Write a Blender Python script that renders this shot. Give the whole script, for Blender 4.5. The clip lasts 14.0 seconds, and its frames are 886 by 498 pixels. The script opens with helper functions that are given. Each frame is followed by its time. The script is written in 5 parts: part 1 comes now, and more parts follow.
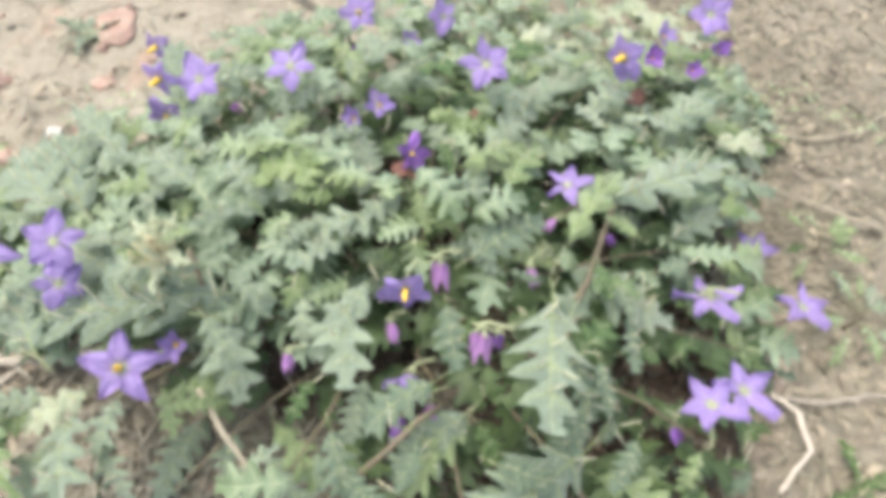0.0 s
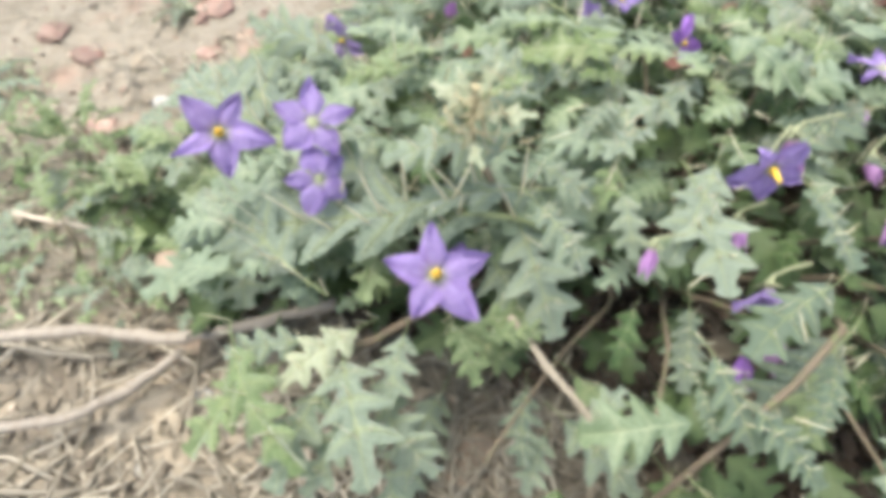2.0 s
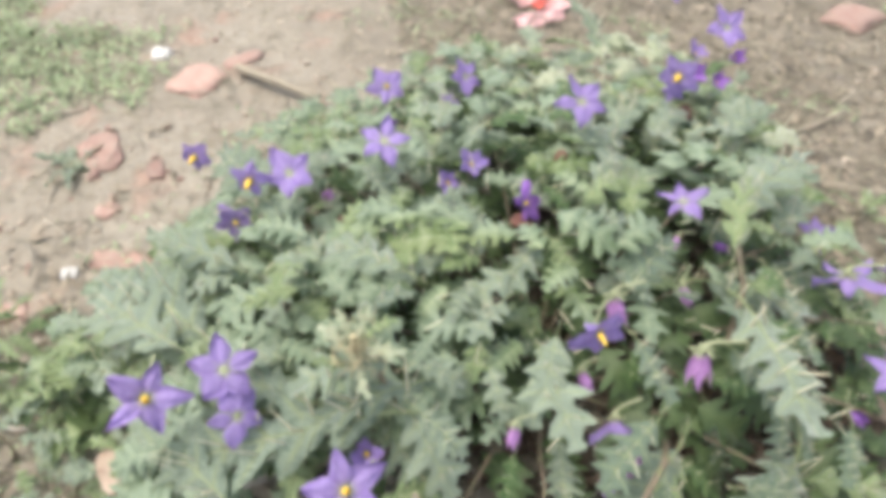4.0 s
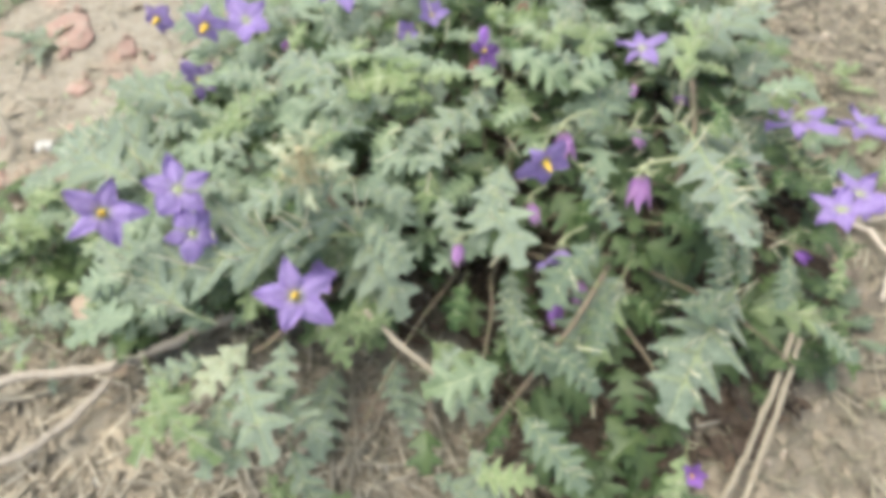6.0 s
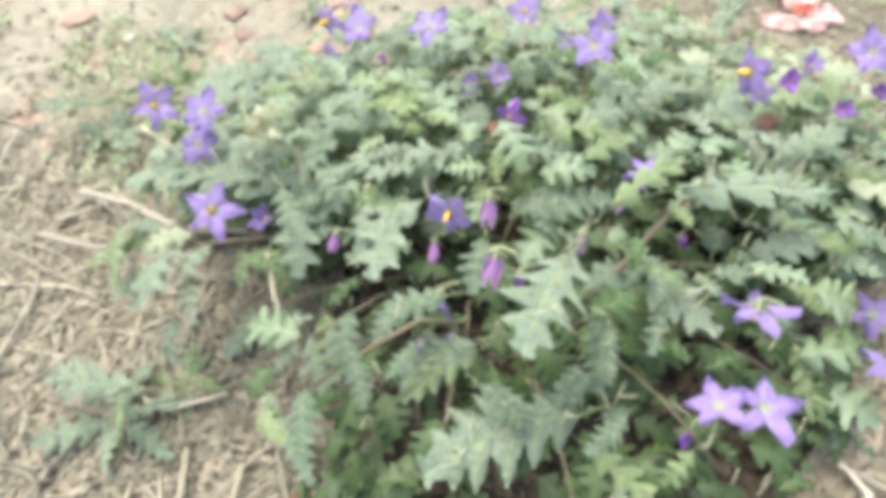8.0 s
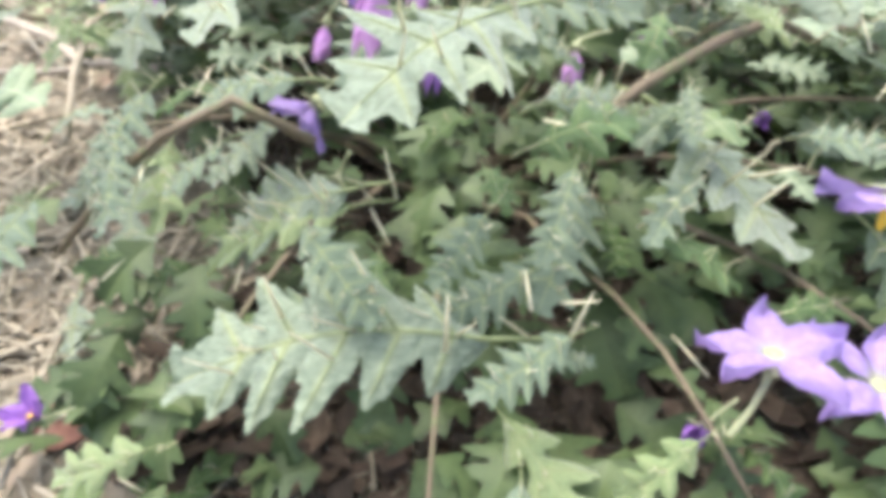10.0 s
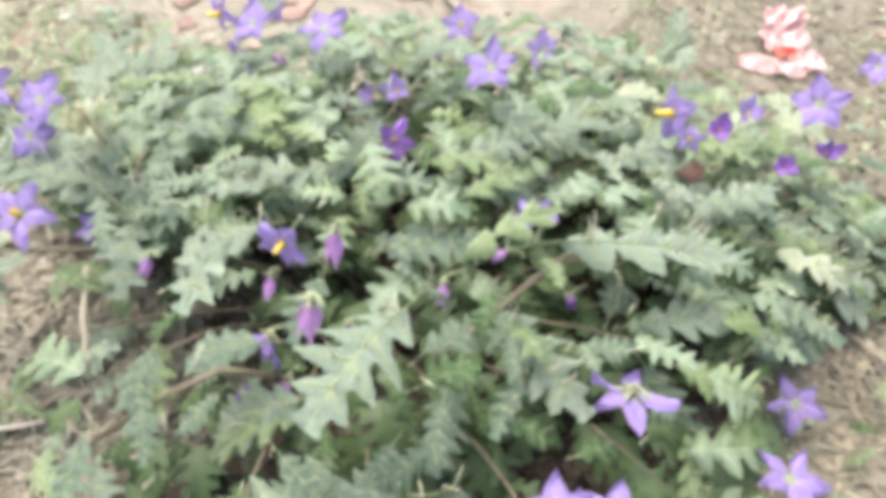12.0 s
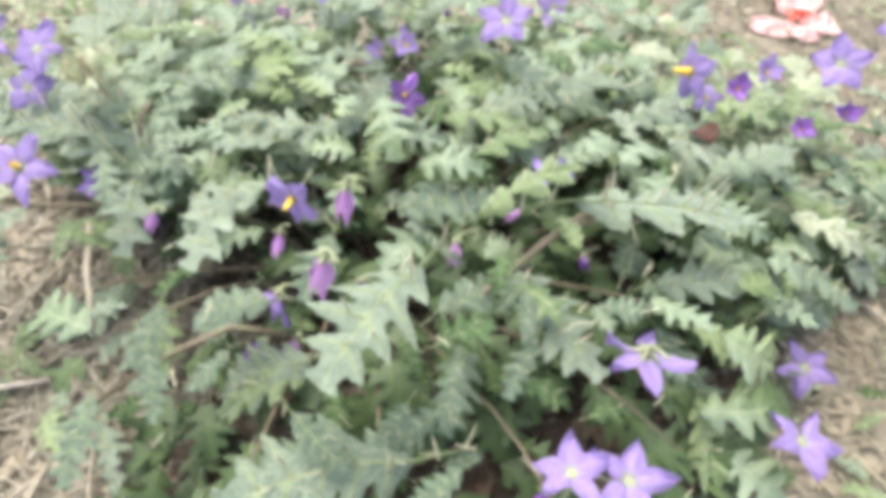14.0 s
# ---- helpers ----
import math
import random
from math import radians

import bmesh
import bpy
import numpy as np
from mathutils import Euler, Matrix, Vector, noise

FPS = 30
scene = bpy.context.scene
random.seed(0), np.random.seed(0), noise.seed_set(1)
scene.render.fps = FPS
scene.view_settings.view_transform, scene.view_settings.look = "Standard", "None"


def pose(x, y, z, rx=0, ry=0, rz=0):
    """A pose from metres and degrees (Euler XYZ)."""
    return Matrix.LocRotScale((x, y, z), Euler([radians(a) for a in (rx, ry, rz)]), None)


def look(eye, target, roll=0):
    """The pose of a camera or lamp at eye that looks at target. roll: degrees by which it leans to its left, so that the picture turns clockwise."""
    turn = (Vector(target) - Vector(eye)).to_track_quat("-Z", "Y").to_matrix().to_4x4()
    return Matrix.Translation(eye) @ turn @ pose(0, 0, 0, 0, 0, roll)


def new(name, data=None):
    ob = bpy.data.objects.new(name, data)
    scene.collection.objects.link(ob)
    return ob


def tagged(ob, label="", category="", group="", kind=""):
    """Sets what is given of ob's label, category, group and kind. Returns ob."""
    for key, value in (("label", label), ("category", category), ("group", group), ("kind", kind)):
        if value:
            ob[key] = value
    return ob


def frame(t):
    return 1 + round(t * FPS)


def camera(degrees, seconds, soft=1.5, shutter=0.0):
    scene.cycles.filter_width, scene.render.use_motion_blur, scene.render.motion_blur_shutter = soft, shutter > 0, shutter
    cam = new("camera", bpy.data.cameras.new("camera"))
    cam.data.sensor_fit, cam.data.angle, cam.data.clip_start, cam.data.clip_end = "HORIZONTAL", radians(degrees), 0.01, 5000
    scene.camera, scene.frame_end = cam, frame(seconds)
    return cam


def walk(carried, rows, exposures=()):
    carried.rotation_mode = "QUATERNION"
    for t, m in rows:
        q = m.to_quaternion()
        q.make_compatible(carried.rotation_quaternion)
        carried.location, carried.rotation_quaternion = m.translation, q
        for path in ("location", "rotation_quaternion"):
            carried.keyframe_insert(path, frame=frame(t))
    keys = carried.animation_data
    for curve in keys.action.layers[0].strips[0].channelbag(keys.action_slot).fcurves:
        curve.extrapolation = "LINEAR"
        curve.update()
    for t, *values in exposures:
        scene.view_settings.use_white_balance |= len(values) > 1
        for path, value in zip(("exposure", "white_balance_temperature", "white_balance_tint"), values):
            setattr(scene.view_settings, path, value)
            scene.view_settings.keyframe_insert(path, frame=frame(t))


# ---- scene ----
cam = camera(68.7, 14.0, soft=6.3)
# seconds, place in metres, turn in degrees
ROWS = [
    (0.0, 0.0000, 0.0000, 0.4150, 36.90, -3.40, 0.00),
    (0.5, -0.0365, 0.0017, 0.4074, 40.17, -3.46, -5.97),
    (1.0, -0.0672, -0.0165, 0.3988, 38.21, -5.22, -4.62),
    (1.5, -0.0981, -0.0385, 0.3614, 35.54, -0.14, -4.50),
    (2.0, -0.1461, -0.0007, 0.2972, 42.38, -2.63, -3.43),
    (2.5, -0.1499, 0.0209, 0.2951, 43.89, -5.58, -10.37),
    (3.0, -0.1370, 0.0548, 0.3263, 44.03, -3.52, -15.67),
    (3.2, -0.1390, 0.0498, 0.3494, 43.67, -2.93, -15.27),
    (5.3, -0.1061, -0.0174, 0.4076, 43.79, 0.83, -14.43),
    (5.5, -0.1113, -0.0211, 0.4035, 41.81, 1.27, -13.49),
    (6.0, -0.1146, -0.0284, 0.3694, 37.46, -0.83, -15.06),
    (6.5, -0.0904, -0.0264, 0.3510, 36.98, 0.97, -14.05),
    (7.0, -0.0398, -0.0502, 0.3580, 35.37, 0.68, -3.35),
    (7.5, 0.0099, -0.0550, 0.4316, 34.52, 3.19, 10.64),
    (8.0, 0.0959, -0.0552, 0.3985, 41.49, 0.78, 22.79),
    (8.2, 0.1340, -0.0549, 0.3672, 42.05, 3.73, 29.20),
    (10.3, 0.1486, 0.0323, 0.2181, 47.08, -2.11, 35.90),
    (10.5, 0.1403, 0.0364, 0.2234, 47.71, -2.72, 34.88),
    (11.0, 0.1302, 0.0444, 0.2473, 48.39, -3.44, 33.17),
    (11.5, 0.1457, 0.0380, 0.3164, 44.94, -1.97, 31.02),
    (12.0, 0.1530, 0.0242, 0.3695, 42.49, -2.34, 27.50),
    (12.5, 0.1558, 0.0002, 0.3903, 39.28, -2.26, 28.88),
    (13.0, 0.1549, -0.0007, 0.3949, 40.64, -2.90, 26.70),
    (13.5, 0.1538, -0.0021, 0.3960, 41.09, -2.59, 27.55),
    (14.0, 0.1451, 0.0209, 0.3606, 39.74, -3.06, 27.59),
]
# stops of brightness as the clip's camera adapts
EXPOSURES = [(0.0, 0.74, 4), (1.0, 0.74, 3), (1.5, 0.88, 4), (2.0, 0.74, 5), (2.5, 0.70, 8), (3.0, 0.66, 10), (5.5, 0.38, 1), (6.5, 0.84, 7), (7.0, 0.88, 11), (7.5, 0.95, 5), (8.0, 0.95, 0), (10.5, 1.3, 13), (11.0, 1.33, 18), (11.5, 1.08, 12), (12.0, 0.96, 5), (12.5, 1.01, 6), (13.5, 1.01, 4), (14.0, 0.98, 5)]
walk(cam, [(t, pose(x, y, z, rx, ry, rz)) for t, x, y, z, rx, ry, rz in ROWS],
     [(t, stops + 0.27, 6500, tint) for t, stops, tint in EXPOSURES])


# ---- light: a bright overcast sky ----
world = bpy.data.worlds.new("world")
scene.world = world
world.use_nodes = True
wn, wl = world.node_tree.nodes, world.node_tree.links
sky = wn.new("ShaderNodeTexSky")
sky.sky_type = "NISHITA"
sky.sun_disc = False
sky.sun_elevation, sky.sun_rotation = radians(71), radians(-79)
sky.dust_density, sky.air_density, sky.ozone_density = 5.0, 0.9, 0.35
wl.new(sky.outputs[0], wn["Background"].inputs[0])
wn["Background"].inputs[1].default_value = 0.14
sun = new("sun", bpy.data.lights.new("sun", "SUN"))
sun.data.energy, sun.data.angle, sun.data.color = 1.9, radians(60), (1.0, 0.97, 0.92)
sun.matrix_world = look((-1.0, 0.2, 3.0), (0, 0, 0))


# ---- materials ----
def material(name, build):
    m = bpy.data.materials.new(name)
    m.use_nodes = True
    nt = m.node_tree
    build(nt, nt.nodes["Principled BSDF"])
    return m


def node(nt, kind, **values):
    n = nt.nodes.new("ShaderNode" + kind)
    for k, v in values.items():
        n.inputs[k].default_value = v
    return n


def mix(nt, fac, a, b, blend="MIX"):
    """A colour mix; fac, a and b are sockets or values."""
    n = nt.nodes.new("ShaderNodeMix")
    n.data_type, n.blend_type = "RGBA", blend
    for slot, v in ((0, fac), (6, a), (7, b)):
        if isinstance(v, bpy.types.NodeSocket):
            nt.links.new(v, n.inputs[slot])
        else:
            n.inputs[slot].default_value = v if slot == 0 else (*v, 1)
    return n.outputs[2]


def ramp(nt, socket, lo, hi):
    n = nt.nodes.new("ShaderNodeMapRange")
    n.inputs[1].default_value, n.inputs[2].default_value = lo, hi
    nt.links.new(socket, n.inputs[0])
    return n.outputs[0]


def noise_of(nt, scale, detail=4.0, rough=0.55, coord="Object", shift=None):
    tc = nt.nodes.new("ShaderNodeTexCoord")
    n = node(nt, "TexNoise", Scale=scale, Detail=detail, Roughness=rough)
    nt.links.new(tc.outputs[coord], n.inputs["Vector"])
    if shift is not None:
        n.noise_dimensions = "4D"
        nt.links.new(shift, n.inputs["W"])
    return n.outputs[0]


def bump(nt, bsdf, height, strength, distance):
    b = node(nt, "Bump", Strength=strength, Distance=distance)
    nt.links.new(height, b.inputs["Height"])
    nt.links.new(b.outputs[0], bsdf.inputs["Normal"])


def leafy(name, dark, light, vein, through_light=0.2, rough=0.5, island=False, sheen=0.6):
    """A hairy leaf: two greens that vary from leaf to leaf and in blotches, and paler veins."""
    def build(nt, bsdf):
        if island:
            own = nt.nodes.new("ShaderNodeNewGeometry").outputs["Random Per Island"]
        else:
            own = nt.nodes.new("ShaderNodeObjectInfo").outputs["Random"]
        blotch = noise_of(nt, 70.0 if island else 3.0, 3, 0.6, "Object", own)
        fine = noise_of(nt, 600.0 if island else 26.0, 3, 0.6, "Object")
        spread = nt.nodes.new("ShaderNodeMath")
        spread.operation = "MULTIPLY_ADD"
        nt.links.new(blotch, spread.inputs[0])
        spread.inputs[1].default_value = 0.5
        nt.links.new(own, spread.inputs[2])
        col = mix(nt, ramp(nt, spread.outputs[0], 0.25, 1.25), dark, light)
        col = mix(nt, ramp(nt, fine, 0.35, 0.75), col, tuple(min(1, c * 1.2) for c in light))
        if island:
            patch = ramp(nt, noise_of(nt, 14.0, 2, 0.5, "Object"), 0.50, 0.64)
            col = mix(nt, patch, col, mix(nt, own, (0.10, 0.155, 0.042), (0.215, 0.265, 0.115)) if sheen > 0.3 else col)
        at = nt.nodes.new("ShaderNodeAttribute")
        at.attribute_name = "vein"
        col = mix(nt, at.outputs["Fac"], col, vein)
        nt.links.new(col, bsdf.inputs["Base Color"])
        bsdf.inputs["Roughness"].default_value = rough
        bsdf.inputs["Sheen Weight"].default_value = sheen
        bsdf.inputs["Sheen Roughness"].default_value = 0.4
        bump(nt, bsdf, fine, 0.35, 0.0005 if island else 0.02)
        if through_light:
            tr = nt.nodes.new("ShaderNodeBsdfTranslucent")
            nt.links.new(mix(nt, 0.5, col, (0.35, 0.5, 0.08)), tr.inputs[0])
            ms = node(nt, "MixShader", Fac=through_light)
            nt.links.new(bsdf.outputs[0], ms.inputs[1])
            nt.links.new(tr.outputs[0], ms.inputs[2])
            nt.links.new(ms.outputs[0], nt.nodes["Material Output"].inputs[0])
    return material(name, build)


def mottled(name, a, b, scale, rough=0.8, c=None, scale2=None, strength=0.4, distance=0.002, island=False, through_light=0.0, throat=None):
    """Two colours in blotches, a third in finer spots, with relief; island: each joined piece, or each object, has its own shade."""
    def build(nt, bsdf):
        n1 = noise_of(nt, scale, 5, 0.6)
        col = mix(nt, ramp(nt, n1, 0.3, 0.7), a, b)
        n2 = noise_of(nt, scale2 or scale * 7, 4, 0.6)
        if c is not None:
            col = mix(nt, ramp(nt, n2, 0.5, 0.75), col, c)
        if throat is not None:
            at = nt.nodes.new("ShaderNodeAttribute")
            at.attribute_name = "throat"
            col = mix(nt, at.outputs["Fac"], col, throat)
        if island:
            if island == "object":
                r = nt.nodes.new("ShaderNodeObjectInfo").outputs["Random"]
            else:
                r = nt.nodes.new("ShaderNodeNewGeometry").outputs["Random Per Island"]
            shade = nt.nodes.new("ShaderNodeMapRange")
            shade.inputs[3].default_value, shade.inputs[4].default_value = (0.92, 1.12) if throat else (0.6, 1.25)
            nt.links.new(r, shade.inputs[0])
            col = mix(nt, 1.0, col, shade.outputs[0], "MULTIPLY")
        nt.links.new(col, bsdf.inputs["Base Color"])
        bsdf.inputs["Roughness"].default_value = rough
        bump(nt, bsdf, n2, strength, distance)
        if through_light:
            tr = nt.nodes.new("ShaderNodeBsdfTranslucent")
            nt.links.new(col, tr.inputs[0])
            ms = node(nt, "MixShader", Fac=through_light)
            nt.links.new(bsdf.outputs[0], ms.inputs[1])
            nt.links.new(tr.outputs[0], ms.inputs[2])
            nt.links.new(ms.outputs[0], nt.nodes["Material Output"].inputs[0])
    return material(name, build)


LEAF = leafy("leaf_grey_green", (0.115, 0.158, 0.114), (0.245, 0.300, 0.226), (0.50, 0.53, 0.30))
# copy of LEAF with the front-right shade put into its blue-green
LEAF_SHADED = leafy("leaf_shaded_blue_green", (0.062, 0.098, 0.070), (0.144, 0.194, 0.140), (0.32, 0.38, 0.20), sheen=0.4)
LEAF_YOUNG = leafy("leaf_yellow_green", (0.11, 0.172, 0.065), (0.235, 0.30, 0.148), (0.45, 0.49, 0.26))
# low leaves: green darkened to carry the shade between upper leaves
LEAF_LOW_SHADE = leafy("leaf_low_shade", (0.024, 0.058, 0.014), (0.072, 0.125, 0.036), (0.16, 0.22, 0.07), 0.12, sheen=0.08)
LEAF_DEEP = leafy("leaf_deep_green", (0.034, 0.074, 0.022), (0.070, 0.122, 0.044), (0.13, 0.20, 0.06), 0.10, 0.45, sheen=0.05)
LEAF_PALE = leafy("leaf_pale_shoot", (0.30, 0.35, 0.22), (0.44, 0.47, 0.34), (0.58, 0.58, 0.38))
# near-black greens: the shade of the crown's gaps is put into the colour
LEAF_INNER_SHADE = leafy("leaf_inner_shade", (0.016, 0.034, 0.011), (0.062, 0.102, 0.036), (0.12, 0.16, 0.06), 0.05, 0.55, True, 0.1)
LEAF_SMALL = leafy("leaf_small", (0.085, 0.13, 0.07), (0.205, 0.262, 0.18), (0.36, 0.40, 0.25), 0.15, 0.5, True, 0.4)
VEIN = mottled("vein", (0.30, 0.36, 0.17), (0.26, 0.31, 0.15), 40, 0.5, (0.34, 0.37, 0.22), 200, 0.2)
SPINE = mottled("spine", (0.78, 0.74, 0.55), (0.70, 0.64, 0.42), 30, 0.3, (0.82, 0.80, 0.66), 120, 0.1)
STEM = mottled("stem", (0.12, 0.10, 0.06), (0.20, 0.15, 0.11), 60, 0.7, (0.14, 0.17, 0.07), 160, 0.5, 0.001)
PETAL = mottled("petal", (0.325, 0.22, 0.545), (0.39, 0.29, 0.61), 1.2, 0.55, (0.465, 0.36, 0.675), 6.0, 0.25, 0.03, "object", 0.4, (0.42, 0.45, 0.26))
PETAL_PINK = mottled("petal_pink", (0.50, 0.24, 0.56), (0.60, 0.34, 0.66), 1.2, 0.55, (0.66, 0.44, 0.70), 6.0, 0.25, 0.03, "object", 0.3, (0.55, 0.58, 0.32))
PETAL_DARK = mottled("petal_dark", (0.25, 0.11, 0.44), (0.33, 0.16, 0.52), 1.2, 0.6, (0.40, 0.20, 0.55), 6.0, 0.3, 0.03, "object", 0.25)
ANTHER = mottled("anther", (0.86, 0.60, 0.05), (0.80, 0.50, 0.04), 2.0, 0.45, (0.90, 0.74, 0.24), 700, 0.2, 0.0004)
CALYX = mottled("calyx", (0.30, 0.34, 0.20), (0.36, 0.38, 0.22), 120, 0.6, (0.42, 0.40, 0.26), 500, 0.3, 0.0005)
HUSK = mottled("husk", (0.46, 0.40, 0.24), (0.36, 0.32, 0.19), 90, 0.7, (0.55, 0.50, 0.34), 400, 0.4, 0.0008)


def soil_nodes(nt, bsdf):
    """Dry soil: pinkish with brick dust on one side of the plant, olive-brown and humous on the other."""
    broad = noise_of(nt, 7.0, 5, 0.6)
    grain = noise_of(nt, 110.0, 4, 0.65)
    dust = noise_of(nt, 16.0, 4, 0.6, "Object", None)
    pink = mix(nt, ramp(nt, broad, 0.3, 0.7), (0.255, 0.222, 0.172), (0.36, 0.322, 0.262))
    pink = mix(nt, ramp(nt, dust, 0.56, 0.72), pink, (0.37, 0.245, 0.19))
    olive = mix(nt, ramp(nt, broad, 0.3, 0.7), (0.18, 0.155, 0.12), (0.31, 0.27, 0.215))
    tc = nt.nodes.new("ShaderNodeTexCoord")
    axes = nt.nodes.new("ShaderNodeSeparateXYZ")
    nt.links.new(tc.outputs["Object"], axes.inputs[0])
    wander = nt.nodes.new("ShaderNodeMath")
    wander.operation = "MULTIPLY_ADD"
    nt.links.new(broad, wander.inputs[0])
    wander.inputs[1].default_value = 0.5
    nt.links.new(axes.outputs[0], wander.inputs[2])
    # farther out the two soils alternate in wide patches
    span = nt.nodes.new("ShaderNodeVectorMath")
    span.operation = "DOT_PRODUCT"
    nt.links.new(tc.outputs["Object"], span.inputs[0])
    nt.links.new(tc.outputs["Object"], span.inputs[1])
    wide = nt.nodes.new("ShaderNodeMath")
    wide.operation = "SUBTRACT"
    nt.links.new(ramp(nt, noise_of(nt, 1.3, 5, 0.6), 0.40, 0.60), wide.inputs[0])
    wide.inputs[1].default_value = 0.5
    drift = nt.nodes.new("ShaderNodeMath")
    drift.operation = "MULTIPLY_ADD"
    nt.links.new(wide.outputs[0], drift.inputs[0])
    nt.links.new(span.outputs["Value"], drift.inputs[1])
    nt.links.new(wander.outputs[0], drift.inputs[2])
    col = mix(nt, ramp(nt, drift.outputs[0], 0.12, 0.42), pink, olive)
    col = mix(nt, ramp(nt, grain, 0.48, 0.78), col, (0.19, 0.155, 0.115))
    nt.links.new(col, bsdf.inputs["Base Color"])
    bsdf.inputs["Roughness"].default_value = 0.95
    bump(nt, bsdf, grain, 0.8, 0.006)


SOIL = material("soil", soil_nodes)
CLOD = mottled("clod", (0.40, 0.34, 0.27), (0.50, 0.43, 0.35), 50, 0.95, (0.42, 0.32, 0.25), 300, 0.2, 0.0006, True)
# leaf-litter brown, with the shade under the crown put into it
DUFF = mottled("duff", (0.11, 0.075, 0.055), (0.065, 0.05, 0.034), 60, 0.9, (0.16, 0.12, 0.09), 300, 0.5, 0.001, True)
STRAW = mottled("straw", (0.43, 0.38, 0.30), (0.34, 0.295, 0.225), 60, 0.8, (0.52, 0.47, 0.38), 300, 0.4, 0.0008, True)
LITTER = mottled("litter", (0.36, 0.32, 0.23), (0.27, 0.245, 0.17), 60, 0.85, (0.42, 0.38, 0.29), 300, 0.4, 0.0008, True)
STALK = mottled("stalk", (0.34, 0.295, 0.225), (0.27, 0.23, 0.17), 60, 0.8, (0.42, 0.37, 0.29), 300, 0.4, 0.0008)
TWIG = mottled("twig", (0.46, 0.40, 0.33), (0.56, 0.49, 0.41), 70, 0.8, (0.34, 0.28, 0.22), 300, 0.6, 0.001, "object")
DRY_LEAF = mottled("dry_leaf", (0.38, 0.29, 0.22), (0.46, 0.37, 0.29), 40, 0.75, (0.32, 0.22, 0.16), 180, 0.5, 0.001, "object", 0.15)
FLAKE = mottled("flake", (0.30, 0.255, 0.19), (0.22, 0.18, 0.135), 60, 0.9, (0.36, 0.31, 0.24), 300, 0.5, 0.001, True)
RED_LEAF = mottled("red_leaf", (0.15, 0.06, 0.045), (0.22, 0.10, 0.07), 60, 0.65, (0.28, 0.15, 0.09), 220, 0.5, 0.001, "object", 0.15)
BRICK = mottled("brick", (0.35, 0.21, 0.175), (0.41, 0.285, 0.235), 45, 0.95, (0.40, 0.335, 0.275), 260, 0.7, 0.0015, "object")
PEBBLE = mottled("pebble", (0.66, 0.64, 0.60), (0.78, 0.76, 0.72), 50, 0.7, (0.58, 0.55, 0.50), 260, 0.5, 0.001, "object")
WRAP = mottled("wrapper", (0.68, 0.46, 0.44), (0.64, 0.38, 0.37), 28, 0.3, (0.74, 0.50, 0.48), 60, 0.3, 0.002)
WRAP_RED = mottled("wrapper_red", (0.62, 0.10, 0.07), (0.70, 0.18, 0.13), 40, 0.3, (0.75, 0.4, 0.35), 120, 0.2, 0.001)
GRASS = mottled("grass", (0.31, 0.40, 0.22), (0.40, 0.46, 0.28), 30, 0.65, (0.46, 0.46, 0.34), 200, 0.2, 0.001, True, 0.2)


# ---- mesh helpers ----
def finish(bm, name, mat, smooth=True):
    me = bpy.data.meshes.new(name)
    bm.to_mesh(me)
    bm.free()
    me.materials.append(mat)
    if smooth:
        me.polygons.foreach_set("use_smooth", [True] * len(me.polygons))
    return me


def from_lists(name, verts, faces, mat, smooth=True):
    me = bpy.data.meshes.new(name)
    me.from_pydata(verts, [], faces)
    me.materials.append(mat)
    if smooth:
        me.polygons.foreach_set("use_smooth", [True] * len(me.polygons))
    return me


def part(name, me, parent, m=None, label=""):
    ob = new(name, me)
    ob.parent = parent
    if m is not None:
        ob.matrix_basis = m
    return tagged(ob, label)


def tube(verts, faces, points, radii, sides=6, squash=1.0):
    """Adds a tapered tube along points to the lists."""
    pts = [Vector(p) for p in points]
    start = len(verts)
    for i, p in enumerate(pts):
        d = (pts[min(i + 1, len(pts) - 1)] - pts[max(i - 1, 0)]).normalized()
        side = d.cross(Vector((0, 0, 1)))
        side = side.normalized() if side.length > 1e-4 else Vector((1, 0, 0))
        up = side.cross(d)
        for k in range(sides):
            a = 2 * math.pi * k / sides
            verts.append(tuple(p + radii[i] * (math.cos(a) * side + squash * math.sin(a) * up)))
    for i in range(len(pts) - 1):
        for k in range(sides):
            a, b = start + i * sides + k, start + i * sides + (k + 1) % sides
            faces.append((a, b, b + sides, a + sides))
    faces.append(tuple(range(start, start + sides))[::-1])
    e = start + (len(pts) - 1) * sides
    faces.append(tuple(range(e, e + sides)))


def bent(rng, a, b, wave, steps=6):
    """Points from a to b with an uneven bend."""
    a, b = Vector(a), Vector(b)
    side = (b - a).cross(Vector((0, 0, 1)))
    side = side.normalized() if side.length > 1e-6 else Vector((1, 0, 0))
    k1, k2, k3 = rng.uniform(-1, 1), rng.uniform(-1, 1), rng.uniform(-0.5, 0.5)
    out = []
    for i in range(steps + 1):
        u = i / steps
        s = math.sin(math.pi * u)
        out.append(a.lerp(b, u) + side * wave * (k1 * s + 0.5 * k2 * math.sin(2 * math.pi * u)) + Vector((0, 0, wave * k3 * s)))
    return out


# ---- the ground ----
def ground_height(x, y):
    near = max(0.0, 1 - math.hypot(x, y - 0.3) / 3.0)
    h = 0.012 * noise.noise((x * 5, y * 5, 0.3)) + near * (0.004 * noise.noise((x * 22, y * 22, 2.0)) + 0.0022 * noise.noise((x * 70, y * 70, 5.0)))
    return h - 0.006


